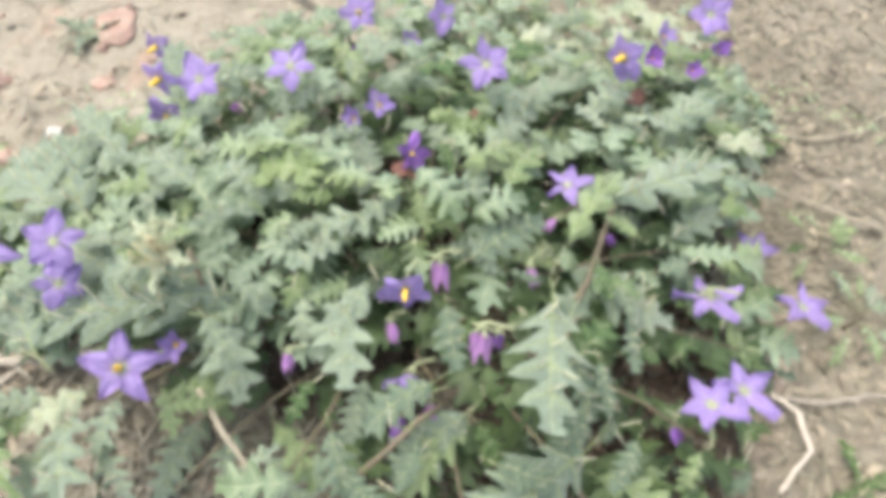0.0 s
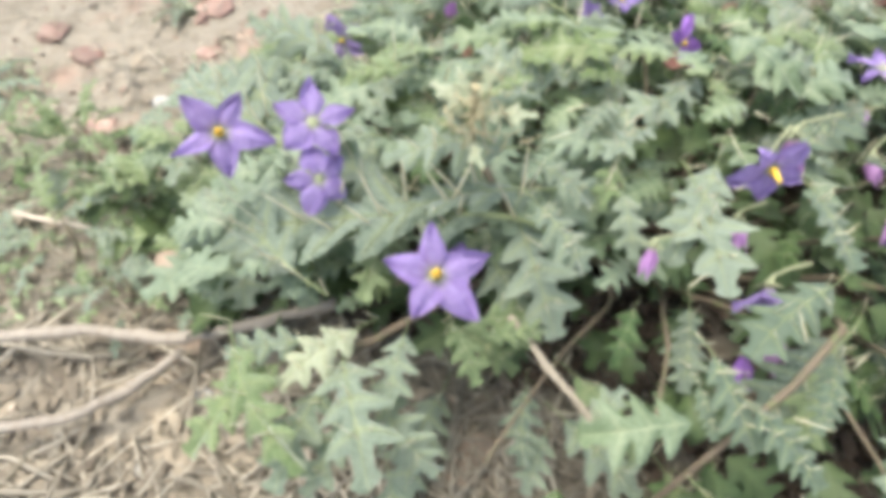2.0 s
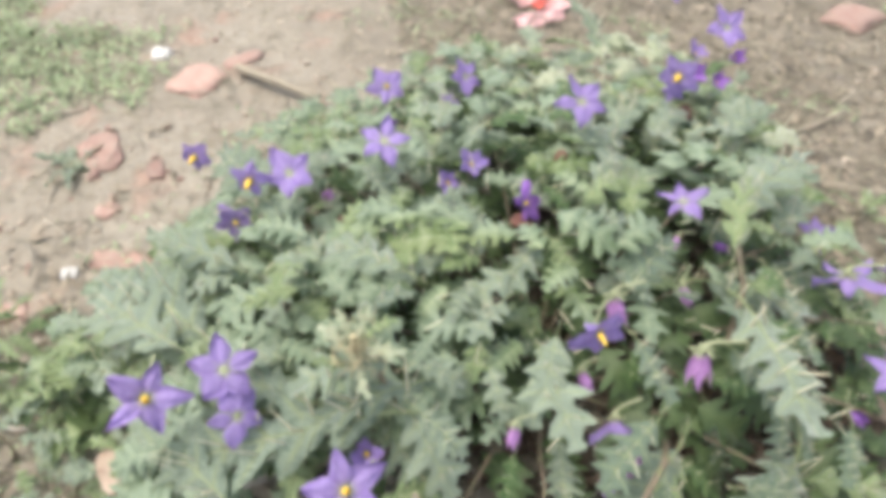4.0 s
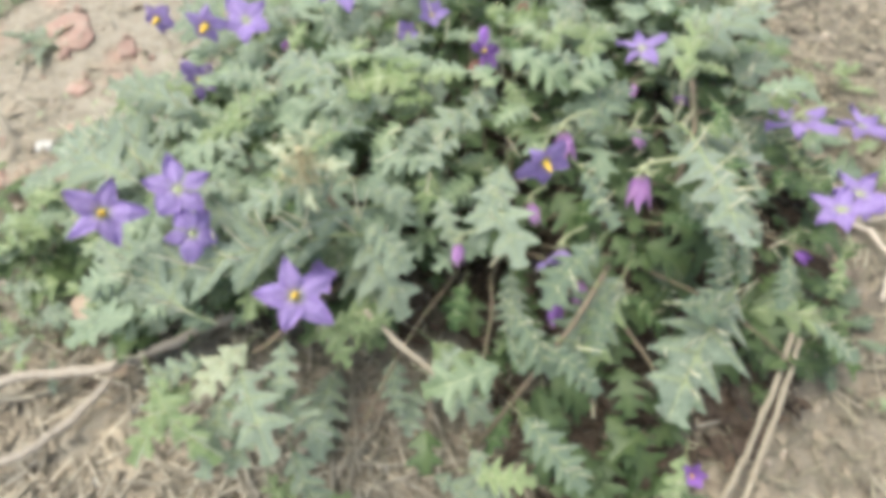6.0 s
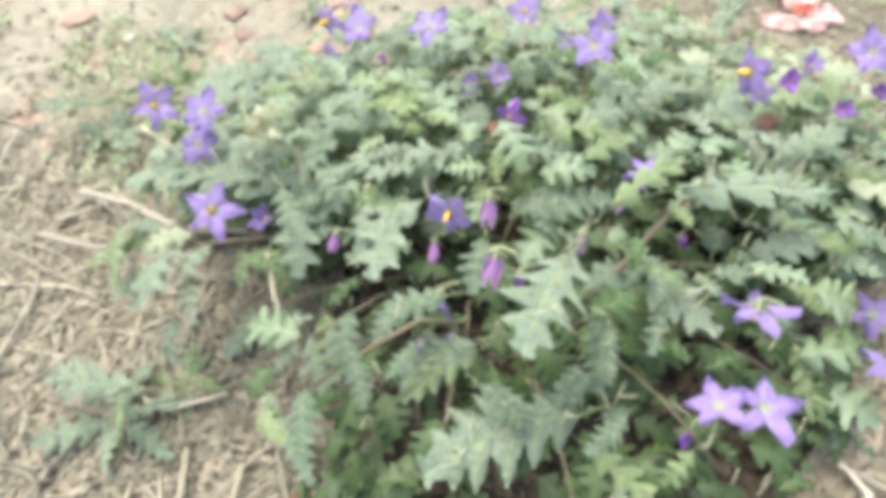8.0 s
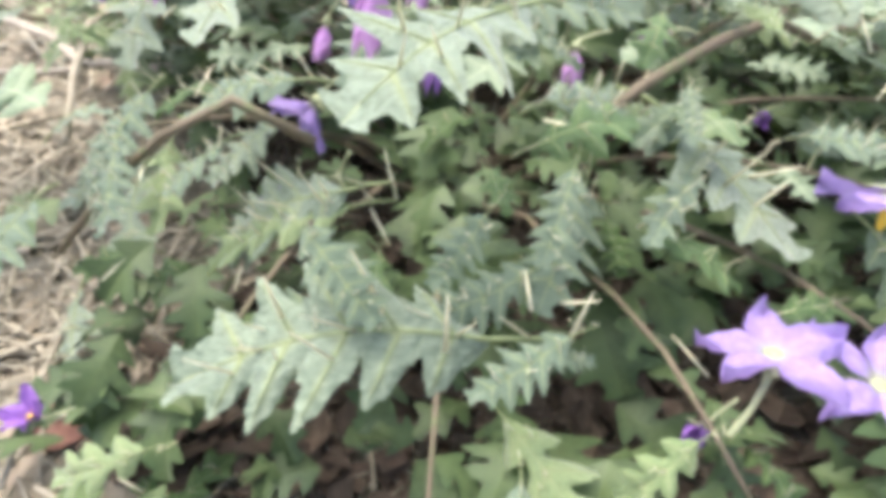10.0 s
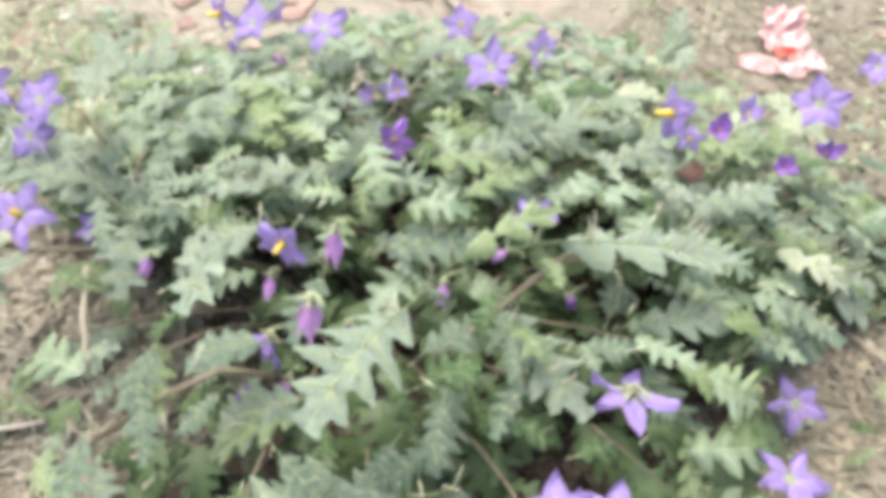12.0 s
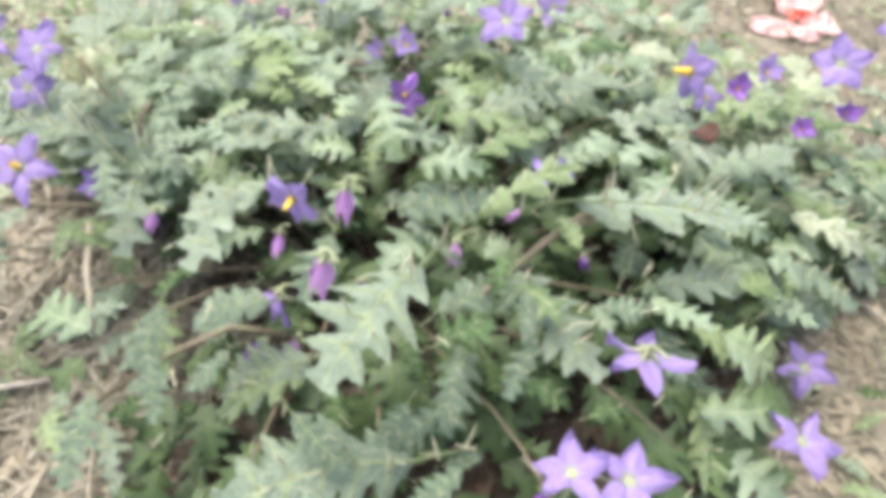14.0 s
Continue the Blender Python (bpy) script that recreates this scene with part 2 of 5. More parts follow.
def build_ground():
    def axis(mid):
        core = [mid + i * 0.011 for i in range(-85, 86)]
        step, p, out = 0.011, 0.0, []
        p = 85 * 0.011
        while p < 320:
            step *= 1.22
            p += step
            out.append(p)
        return [mid - v for v in reversed(out)] + core + [mid + v for v in out]
    xs, ys = axis(0.0), axis(0.35)
    verts = [(x, y, ground_height(x, y)) for y in ys for x in xs]
    w = len(xs)
    faces = [(j * w + i, j * w + i + 1, (j + 1) * w + i + 1, (j + 1) * w + i) for j in range(len(ys) - 1) for i in range(w - 1)]
    ob = new("ground", from_lists("ground", verts, faces, SOIL))
    return tagged(ob, "dry pale brown bare soil with crumbs and litter", "ground", kind="structure")


build_ground()


def in_plant(x, y):
    return math.hypot(x / 0.25, (y - 0.28) / 0.25) < 1


# ---- the prickly plant ----
ROOT = Vector((0.0, 0.235, 0.0))


# the shoots that rise from the crown: x, y, height, radius
CLUMPS = ((0.205, 0.415, 0.105, 0.085), (-0.155, 0.310, 0.105, 0.12), (0.0, 0.475, 0.085, 0.13), (-0.185, 0.185, 0.110, 0.075), (0.12, 0.36, 0.12, 0.10), (-0.10, 0.44, 0.08, 0.12), (0.10, 0.50, 0.06, 0.10), (0.235, 0.42, 0.075, 0.065), (0.275, 0.47, 0.035, 0.06), (-0.245, 0.305, 0.065, 0.08), (0.06, 0.55, 0.065, 0.08))


def canopy(x, y):
    """The height of the low, spreading crown over the ground."""
    r = math.hypot((x - 0.005) / 0.29, (y - 0.27) / 0.27)
    h = 0.02 + 0.125 * max(0.0, 1 - r ** 3)
    for cx, cy, ch, cr in CLUMPS:
        h = max(h, 0.012 + ch * max(0.0, 1 - (math.hypot(x - cx, y - cy) / cr) ** 3))
    return h + 0.012 * noise.noise((x * 18, y * 18, 7.7))


def lobed_side(rng, lobes, depth):
    """One side of a leaf's outline: how far along the midrib, and how wide; its lobes as middle, half width, tilt."""
    period = 1 / (lobes + 0.95)
    line, marks = [(0.0, 0.012)], []
    for k in range(lobes):
        c = (k + 0.60 + rng.uniform(-0.10, 0.10)) * period
        e = 0.5 * math.sin(math.pi * c ** 0.80) ** 0.62 * rng.uniform(0.80, 1.08)
        cut = e * (1 - depth) * rng.uniform(0.8, 1.2)
        p = period * rng.uniform(0.92, 1.06)
        line += [(c - 0.46 * p, cut), (c - 0.37 * p, cut), (c - 0.30 * p, 0.62 * e), (c - 0.22 * p, 0.88 * e), (c - 0.12 * p, 0.90 * e), (c + 0.00 * p, 1.06 * e), (c + 0.09 * p, 1.02 * e), (c + 0.17 * p, 0.82 * e), (c + 0.24 * p, 0.80 * e), (c + 0.31 * p, 0.56 * e), (c + 0.38 * p, cut), (c + 0.46 * p, cut)]
        marks.append((c, 0.45 * p, rng.uniform(-0.10, 0.07)))
    line += [(1 - 0.50 * period, 0.11), (1 - 0.40 * period, 0.185), (1 - 0.28 * period, 0.155), (1 - 0.16 * period, 0.115), (0.985, 0.03)]
    line.sort()
    soft = [line[0]]
    for (x0, y0), (x1, y1) in zip(line, line[1:]):
        soft += [(0.77 * x0 + 0.23 * x1, 0.77 * y0 + 0.23 * y1), (0.23 * x0 + 0.77 * x1, 0.23 * y0 + 0.77 * y1)]
    return soft + [(1.0, 0.0)], marks


def leaf_meshes(seed, mat, lobes=4, depth=0.55, arch=0.10, fold=0.18, droop=0.12):
    """One leaf, 1 long and 1 wide, deeply cut into toothed lobes that sweep forward: its blade, its veins with the stalk, its spines."""
    rng = random.Random(seed)
    twist = rng.uniform(-0.25, 0.25)
    side_sweep = rng.uniform(-0.10, 0.10)
    wob = [rng.uniform(0, 6.28) for _ in range(4)]
    sides = [lobed_side(rng, lobes, depth) for _side in (0, 1)]

    def place(u, v, side, w):
        y = (1 if side == 0 else -1) * v * w
        x = u + 0.30 * v * w
        z = arch * math.sin(math.pi * min(1, u)) - droop * u * u * 0.6 + fold * v * w * (1 - 1.1 * v)
        c, half, tilt = min(sides[side][1], key=lambda m: abs(u - m[0]))
        z += tilt * (v * w * 2) ** 2 + 0.03 * v * math.sin(9 * u + wob[2 + side]) + 0.10 * v * v * w * ((u - c) / half) + twist * y * (u - 0.4)
        return (x, y + side_sweep * math.sin(math.pi * u), z)

    verts, faces, veins = [], [], []
    across = (0.0, 0.10, 0.55, 1.0)
    for side in (0, 1):
        base = len(verts)
        outline, marks = sides[side]
        for u, w in outline:
            c, half, _tilt = min(marks, key=lambda m: abs(u - m[0]))
            rib = 0.38 * math.exp(-((u - c) / (0.22 * half)) ** 2)
            for v in across:
                verts.append(place(u, v, side, w))
                veins.append(max(0.6 if v == 0 else 0.0, rib * (1 - 0.8 * v)))
        k = len(across)
        for i in range(len(outline) - 1):
            for c in range(k - 1):
                a = base + i * k + c
                q = (a, a + 1, a + k + 1, a + k)
                faces.append(q if side else q[::-1])
    blade = from_lists("leaf", verts, faces, mat)
    att = blade.attributes.new("vein", "FLOAT", "POINT")
    att.data.foreach_set("value", veins)

    verts, faces = [], []
    mid = [place(u / 10, 0, 0, 0) for u in range(0, 10)]
    stalk = [(-0.26, 0.0, -0.10), (-0.13, 0.0, -0.03)]
    tube(verts, faces, [(x, y, z + 0.003) for x, y, z in stalk + mid], [0.013, 0.013] + [0.012 - 0.001 * k for k in range(10)], 5)
    ribs = []
    for side in (0, 1):
        outline, marks = sides[side]
        for c, half, _tilt in marks:
            w = max(w for u, w in outline if abs(u - c) < half)
            line = [place(c, v * 0.85, side, w) for v in (0.0, 0.35, 0.7, 1.0)]
            tube(verts, faces, [(x, y, z + 0.002) for x, y, z in line], [0.006, 0.005, 0.004, 0.002], 4)
            ribs.append(line[1])
    veins_me = from_lists("vein", verts, faces, VEIN)

    verts, faces = [], []
    for p in mid[1:9:3] + ribs[::2] + [stalk[0], stalk[1]]:
        d = Vector((rng.uniform(-0.3, 0.5), rng.uniform(-0.5, 0.5), rng.uniform(0.5, 1.0))).normalized() * rng.uniform(0.14, 0.30)
        q = Vector(p)
        tube(verts, faces, [q, q + d * 0.5, q + d], [0.010, 0.007, 0.002], 4)
    return blade, veins_me, from_lists("spine", verts, faces, SPINE)


LEAVES = {
    0: [leaf_meshes(11, LEAF, 3, 0.62), leaf_meshes(12, LEAF, 3, 0.64, 0.14, 0.25, 0.2), leaf_meshes(13, LEAF, 4, 0.60, 0.06, 0.10, 0.05), leaf_meshes(14, LEAF, 3, 0.65, 0.12, 0.2, 0.25), leaf_meshes(15, LEAF, 4, 0.63, 0.10, 0.25, 0.15), leaf_meshes(16, LEAF, 3, 0.60, 0.05, -0.15, 0.1)],
    1: [leaf_meshes(21, LEAF_YOUNG, 3, 0.66, 0.12, 0.3, 0.1), leaf_meshes(22, LEAF_YOUNG, 4, 0.65, 0.1, 0.3, 0.2), leaf_meshes(23, LEAF_YOUNG, 3, 0.64, 0.08, 0.25, 0.15)],
    3: [leaf_meshes(41, LEAF, 4, 0.60, 0.05, 0.06, 0.10), leaf_meshes(42, LEAF, 5, 0.52, 0.07, 0.12, 0.15), leaf_meshes(43, LEAF, 4, 0.62, 0.04, 0.03, 0.05), leaf_meshes(44, LEAF, 5, 0.50, 0.06, 0.08, 0.08)],
    4: [leaf_meshes(51, LEAF_SHADED, 5, 0.48, 0.05, 0.06, 0.10), leaf_meshes(52, LEAF_SHADED, 4, 0.52, 0.07, 0.12, 0.15), leaf_meshes(53, LEAF_SHADED, 5, 0.50, 0.04, 0.05, 0.05), leaf_meshes(54, LEAF_SHADED, 4, 0.52, 0.06, 0.10, 0.08)],
    5: [leaf_meshes(61, LEAF_PALE, 3, 0.60, 0.14, 0.3, 0.1), leaf_meshes(62, LEAF_PALE, 2, 0.58, 0.12, 0.3, 0.1)],
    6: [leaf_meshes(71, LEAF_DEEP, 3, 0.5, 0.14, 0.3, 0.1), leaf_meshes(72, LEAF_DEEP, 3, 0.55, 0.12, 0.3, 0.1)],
    2: [leaf_meshes(31, LEAF_LOW_SHADE, 3, 0.56), leaf_meshes(32, LEAF_LOW_SHADE, 3, 0.58, 0.14, 0.25, 0.25), leaf_meshes(33, LEAF_LOW_SHADE, 4, 0.56, 0.05, 0.2, 0.0)],
}

plant = tagged(new("prickly_plant"), "low spreading prickly plant, grey-green lobed leaves, purple star flowers", "plant")
plant.empty_display_size = 0.02
plant.location = ROOT
lrng = random.Random(5)
leaf_spots = []


def leaf(bx, by, bz, tx, ty, tz, w, hue, roll=None, owner=None):
    """A leaf from its base to its tip; w: its width by its length; hue: 0 grey-green, 1 yellow-green, 2 low, its green
    darkened for shade.
    """
    owner = owner or plant
    b, t = Vector((bx, by, bz)), Vector((tx, ty, tz))
    x = t - b
    size = x.length
    x.normalize()
    out = Vector((b.x - ROOT.x, b.y - ROOT.y, 0))
    up = Vector((0, -0.15, 1)) + out * 1.2
    y = up.cross(x).normalized()
    z = x.cross(y)
    roll = lrng.uniform(-0.3, 0.3) if roll is None else roll
    y, z = y * math.cos(roll) + z * math.sin(roll), z * math.cos(roll) - y * math.sin(roll)
    m = Matrix((x * size, y * size * w * 0.71, z * size)).transposed().to_4x4()
    m.translation = b - owner.location
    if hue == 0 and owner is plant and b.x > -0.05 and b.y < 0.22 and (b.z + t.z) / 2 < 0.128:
        hue = 4  # low front-right leaves take the copy with shade put into its green
    # a quarter of the right-hand leaves take the shade-coloured copy too
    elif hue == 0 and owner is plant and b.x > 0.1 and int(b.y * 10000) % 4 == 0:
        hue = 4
    elif hue == 0 and size > 0.05:
        hue = 3
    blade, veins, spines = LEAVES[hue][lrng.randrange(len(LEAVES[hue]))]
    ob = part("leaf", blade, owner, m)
    part("vein", veins, ob)
    tagged(part("spine", spines, ob), kind="stuff")
    leaf_spots.append((b + t) / 2)
    return ob


# leaves that can be told apart, from base to tip
leaf(-0.033, 0.178, 0.138, -0.030, 0.132, 0.125, 0.85, 0)
leaf(-0.098, 0.173, 0.120, -0.085, 0.136, 0.095, 0.90, 0)
leaf(0.070, 0.170, 0.150, 0.064, 0.104, 0.148, 0.90, 0, 0.0)
leaf(-0.086, 0.181, 0.130, -0.172, 0.163, 0.125, 0.42, 0)
leaf(0.012, 0.138, 0.122, -0.021, 0.118, 0.108, 0.85, 0)
leaf(0.019, 0.178, 0.131, 0.025, 0.145, 0.122, 0.90, 0)
leaf(0.076, 0.112, 0.080, 0.032, 0.065, 0.066, 0.75, 0)
leaf(-0.194, 0.248, 0.110, -0.255, 0.314, 0.100, 0.80, 0)
leaf(-0.183, 0.151, 0.121, -0.221, 0.201, 0.103, 0.70, 0)
leaf(-0.124, 0.158, 0.020, -0.144, 0.109, 0.012, 0.90, 0)
leaf(-0.202, 0.130, 0.105, -0.178, 0.086, 0.100, 0.65, 1)
leaf(0.113, 0.243, 0.145, 0.195, 0.289, 0.136, 0.50, 0)
leaf(0.031, 0.135, 0.091, -0.006, 0.106, 0.064, 1.0, 3, 0.0)
leaf(-0.022, 0.185, 0.138, -0.047, 0.148, 0.128, 0.80, 0)
leaf(0.096, 0.121, 0.080, 0.030, 0.062, 0.073, 0.85, 3, 0.0)
leaf(0.095, 0.222, 0.105, 0.157, 0.196, 0.090, 0.95, 0)
leaf(0.080, 0.202, 0.155, 0.111, 0.245, 0.165, 0.55, 1)
leaf(0.172, 0.252, 0.070, 0.218, 0.230, 0.050, 0.70, 0)
leaf(-0.113, 0.170, 0.128, -0.206, 0.176, 0.118, 0.60, 0)
leaf(-0.112, 0.287, 0.105, -0.075, 0.258, 0.098, 0.55, 0)
leaf(-0.193, 0.249, 0.090, -0.231, 0.289, 0.085, 0.70, 0)
leaf(-0.036, 0.118, 0.110, -0.024, 0.088, 0.096, 0.80, 0)
leaf(-0.084, 0.085, 0.012, -0.044, 0.055, 0.006, 0.65, 0)
leaf(-0.071, 0.066, 0.065, -0.046, 0.051, 0.075, 0.90, 1)
leaf(-0.149, 0.092, 0.077, -0.144, 0.070, 0.050, 0.80, 0)
leaf(0.096, 0.142, 0.090, 0.076, 0.113, 0.080, 0.80, 0)
leaf(0.091, 0.182, 0.092, 0.102, 0.137, 0.082, 0.80, 0)
leaf(0.230, 0.309, 0.050, 0.268, 0.373, 0.025, 0.80, 0)
leaf(0.161, 0.322, 0.125, 0.203, 0.346, 0.135, 0.70, 0)
leaf(0.256, 0.521, 0.030, 0.295, 0.500, 0.010, 0.45, 0)
leaf(0.113, 0.437, 0.140, 0.111, 0.493, 0.155, 0.60, 0)
leaf(-0.034, 0.269, 0.110, -0.038, 0.320, 0.115, 0.80, 0)
leaf(-0.172, 0.275, 0.130, -0.222, 0.320, 0.125, 0.50, 0)
leaf(-0.212, 0.282, 0.100, -0.212, 0.247, 0.090, 0.90, 0)
leaf(-0.186, 0.320, 0.085, -0.262, 0.330, 0.075, 0.45, 0)
leaf(0.033, 0.136, 0.085, 0.001, 0.097, 0.070, 0.60, 1)
leaf(-0.027, 0.115, 0.020, -0.005, 0.059, 0.006, 0.60, 1)
leaf(-0.084, 0.122, 0.045, -0.095, 0.101, 0.035, 0.95, 0)
leaf(-0.069, 0.074, 0.071, -0.063, 0.053, 0.059, 0.80, 0)
leaf(0.107, 0.114, 0.060, 0.150, 0.095, 0.055, 0.70, 1)
leaf(0.124, 0.092, 0.078, 0.140, 0.067, 0.070, 0.70, 0)
leaf(-0.116, 0.129, 0.108, -0.090, 0.134, 0.105, 0.60, 1)
leaf(-0.231, 0.248, 0.050, -0.221, 0.199, 0.035, 0.95, 0)
leaf(-0.207, 0.243, 0.115, -0.253, 0.297, 0.105, 0.80, 0)
leaf(-0.008, 0.247, 0.138, -0.037, 0.221, 0.132, 0.80, 0)
leaf(0.035, 0.214, 0.125, 0.077, 0.242, 0.125, 0.80, 0)
leaf(-0.056, 0.182, 0.127, -0.054, 0.160, 0.113, 0.90, 0)
leaf(0.077, 0.167, 0.060, 0.066, 0.130, 0.052, 0.80, 0)
leaf(-0.162, 0.054, 0.046, -0.227, 0.042, 0.037, 0.60, 0)
leaf(-0.165, 0.051, 0.045, -0.166, 0.026, 0.012, 0.60, 1)
leaf(-0.044, 0.075, 0.089, -0.027, 0.039, 0.082, 0.80, 0)
leaf(-0.419, 0.313, 0.016, -0.460, 0.257, 0.036, 0.50, 0)
leaf(0.028, 0.269, 0.140, 0.068, 0.290, 0.137, 0.70, 1)
leaf(-0.160, 0.111, 0.095, -0.178, 0.086, 0.079, 0.70, 0)
leaf(0.081, 0.168, 0.126, 0.091, 0.204, 0.113, 0.80, 0)
leaf(0.098, 0.153, 0.120, 0.104, 0.129, 0.107, 0.70, 0)
leaf(0.122, 0.187, 0.111, 0.122, 0.155, 0.105, 0.70, 0)
leaf(0.088, 0.127, 0.117, 0.083, 0.110, 0.102, 0.80, 0)
leaf(-0.096, 0.191, 0.200, -0.125, 0.219, 0.195, 0.80, 0)
leaf(-0.091, 0.293, 0.120, -0.121, 0.281, 0.115, 0.80, 0)
leaf(-0.055, 0.249, 0.139, -0.094, 0.237, 0.141, 0.50, 0)
leaf(-0.117, 0.212, 0.146, -0.080, 0.229, 0.141, 0.50, 0)
leaf(-0.060, 0.286, 0.139, -0.027, 0.300, 0.137, 0.60, 0)
leaf(0.055, 0.258, 0.136, 0.079, 0.298, 0.135, 0.80, 1)
leaf(-0.011, 0.252, 0.133, -0.025, 0.225, 0.129, 0.90, 0)
leaf(0.002, 0.252, 0.134, 0.009, 0.228, 0.128, 0.90, 1)
leaf(0.124, 0.220, 0.140, 0.108, 0.235, 0.140, 0.70, 1)
leaf(0.162, 0.249, 0.105, 0.202, 0.283, 0.100, 0.70, 0)
leaf(0.204, 0.229, 0.060, 0.229, 0.194, 0.040, 0.60, 1)
leaf(0.032, 0.229, 0.123, 0.048, 0.209, 0.118, 0.80, 0)
leaf(-0.053, 0.224, 0.139, -0.069, 0.207, 0.136, 0.90, 0)
leaf(-0.123, 0.247, 0.090, -0.106, 0.221, 0.080, 0.90, 0)
leaf(-0.155, 0.204, 0.139, -0.183, 0.216, 0.127, 0.70, 0)
leaf(-0.149, 0.563, 0.015, -0.108, 0.591, 0.011, 0.70, 0)
leaf(-0.035, 0.362, 0.140, -0.018, 0.413, 0.127, 0.70, 0)
leaf(0.072, 0.322, 0.146, 0.102, 0.368, 0.134, 0.70, 0)
leaf(0.114, 0.332, 0.130, 0.147, 0.366, 0.128, 0.80, 0)
leaf(-0.000, 0.368, 0.132, -0.022, 0.344, 0.136, 0.80, 0)
leaf(-0.058, 0.340, 0.142, -0.079, 0.322, 0.132, 0.80, 0)
leaf(0.167, 0.321, 0.112, 0.204, 0.372, 0.121, 0.60, 0)
leaf(-0.139, 0.233, 0.151, -0.170, 0.237, 0.141, 0.60, 1)
leaf(0.045, 0.105, 0.105, 0.076, 0.098, 0.094, 0.80, 0)
leaf(0.118, 0.120, 0.099, 0.104, 0.098, 0.087, 0.80, 0)
leaf(0.153, 0.117, 0.092, 0.143, 0.102, 0.076, 0.80, 1)
leaf(-0.082, 0.101, 0.084, -0.064, 0.115, 0.095, 0.70, 0)
leaf(-0.042, 0.109, 0.104, -0.039, 0.093, 0.095, 0.70, 0)
leaf(0.006, 0.113, 0.111, -0.004, 0.093, 0.098, 0.80, 0)
leaf(-0.121, 0.139, 0.099, -0.094, 0.145, 0.099, 0.70, 1)
leaf(-0.063, 0.281, 0.137, -0.086, 0.273, 0.127, 0.80, 0)
leaf(-0.126, 0.279, 0.130, -0.151, 0.240, 0.148, 0.80, 1)
leaf(-0.152, 0.328, 0.132, -0.176, 0.389, 0.126, 0.70, 0)
leaf(-0.089, 0.338, 0.137, -0.078, 0.306, 0.131, 0.60, 0)
leaf(-0.125, 0.215, 0.190, -0.146, 0.218, 0.190, 0.60, 0)
leaf(-0.116, 0.222, 0.190, -0.105, 0.236, 0.200, 0.60, 1)
leaf(0.053, 0.202, 0.128, 0.074, 0.203, 0.119, 0.50, 0)
leaf(-0.165, 0.127, 0.098, -0.156, 0.080, 0.102, 0.90, 0)
leaf(-0.172, 0.122, 0.092, -0.188, 0.086, 0.085, 0.90, 0)
leaf(-0.188, 0.128, 0.095, -0.216, 0.098, 0.090, 0.80, 1)
leaf(-0.152, 0.118, 0.090, -0.132, 0.092, 0.080, 0.85, 0)
leaf(-0.180, 0.135, 0.100, -0.208, 0.132, 0.098, 0.85, 0)
leaf(-0.097, 0.158, 0.145, -0.081, 0.139, 0.130, 0.90, 0)
leaf(-0.091, 0.184, 0.140, -0.070, 0.173, 0.130, 0.90, 0)
leaf(-0.111, 0.178, 0.104, -0.093, 0.140, 0.090, 0.85, 3, 0.0)
leaf(-0.160, 0.138, 0.102, -0.188, 0.119, 0.095, 0.90, 5, 0.0)
leaf(-0.143, 0.134, 0.104, -0.150, 0.108, 0.098, 0.90, 0, 0.0)
leaf(-0.125, 0.142, 0.098, -0.117, 0.120, 0.090, 0.90, 1, 0.0)
leaf(-0.120, 0.154, 0.076, -0.096, 0.140, 0.064, 0.85, 1, 0.0)
leaf(-0.023, 0.157, 0.084, -0.031, 0.126, 0.070, 0.85, 3, 0.0)
leaf(-0.072, 0.139, 0.064, -0.048, 0.107, 0.050, 0.80, 1)
leaf(-0.093, 0.133, 0.064, -0.096, 0.106, 0.050, 0.85, 0, 0.0)
leaf(-0.077, 0.124, 0.054, -0.049, 0.094, 0.042, 0.80, 0, 0.0)
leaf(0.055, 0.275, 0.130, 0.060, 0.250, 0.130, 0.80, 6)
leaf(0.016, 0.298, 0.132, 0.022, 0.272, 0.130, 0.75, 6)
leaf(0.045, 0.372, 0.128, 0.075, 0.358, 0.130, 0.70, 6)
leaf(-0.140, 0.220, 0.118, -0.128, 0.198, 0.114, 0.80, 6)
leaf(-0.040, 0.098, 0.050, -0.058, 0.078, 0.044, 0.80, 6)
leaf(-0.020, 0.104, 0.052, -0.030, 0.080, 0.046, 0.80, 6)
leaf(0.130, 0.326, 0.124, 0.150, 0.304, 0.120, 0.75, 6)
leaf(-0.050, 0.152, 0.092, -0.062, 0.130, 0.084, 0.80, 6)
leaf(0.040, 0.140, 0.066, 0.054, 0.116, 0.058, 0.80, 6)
leaf(-0.168, 0.195, 0.112, -0.236, 0.190, 0.098, 0.85, 0, 0.0)
leaf(-0.150, 0.190, 0.125, -0.196, 0.216, 0.120, 0.85, 0)
leaf(-0.105, 0.185, 0.148, -0.150, 0.180, 0.146, 0.8, 0)
leaf(0.226, 0.425, 0.066, 0.276, 0.404, 0.048, 0.75, 1)
leaf(0.236, 0.400, 0.070, 0.290, 0.409, 0.042, 0.60, 0)
leaf(0.222, 0.446, 0.070, 0.262, 0.478, 0.045, 0.75, 0)
leaf(0.204, 0.362, 0.100, 0.284, 0.374, 0.066, 0.36, 1, 0.0)
leaf(0.218, 0.348, 0.096, 0.266, 0.352, 0.082, 0.70, 5)
leaf(0.226, 0.328, 0.080, 0.272, 0.326, 0.064, 0.75, 0)
leaf(0.205, 0.440, 0.078, 0.240, 0.470, 0.060, 0.75, 0)
leaf(0.246, 0.450, 0.058, 0.276, 0.484, 0.030, 0.70, 0)
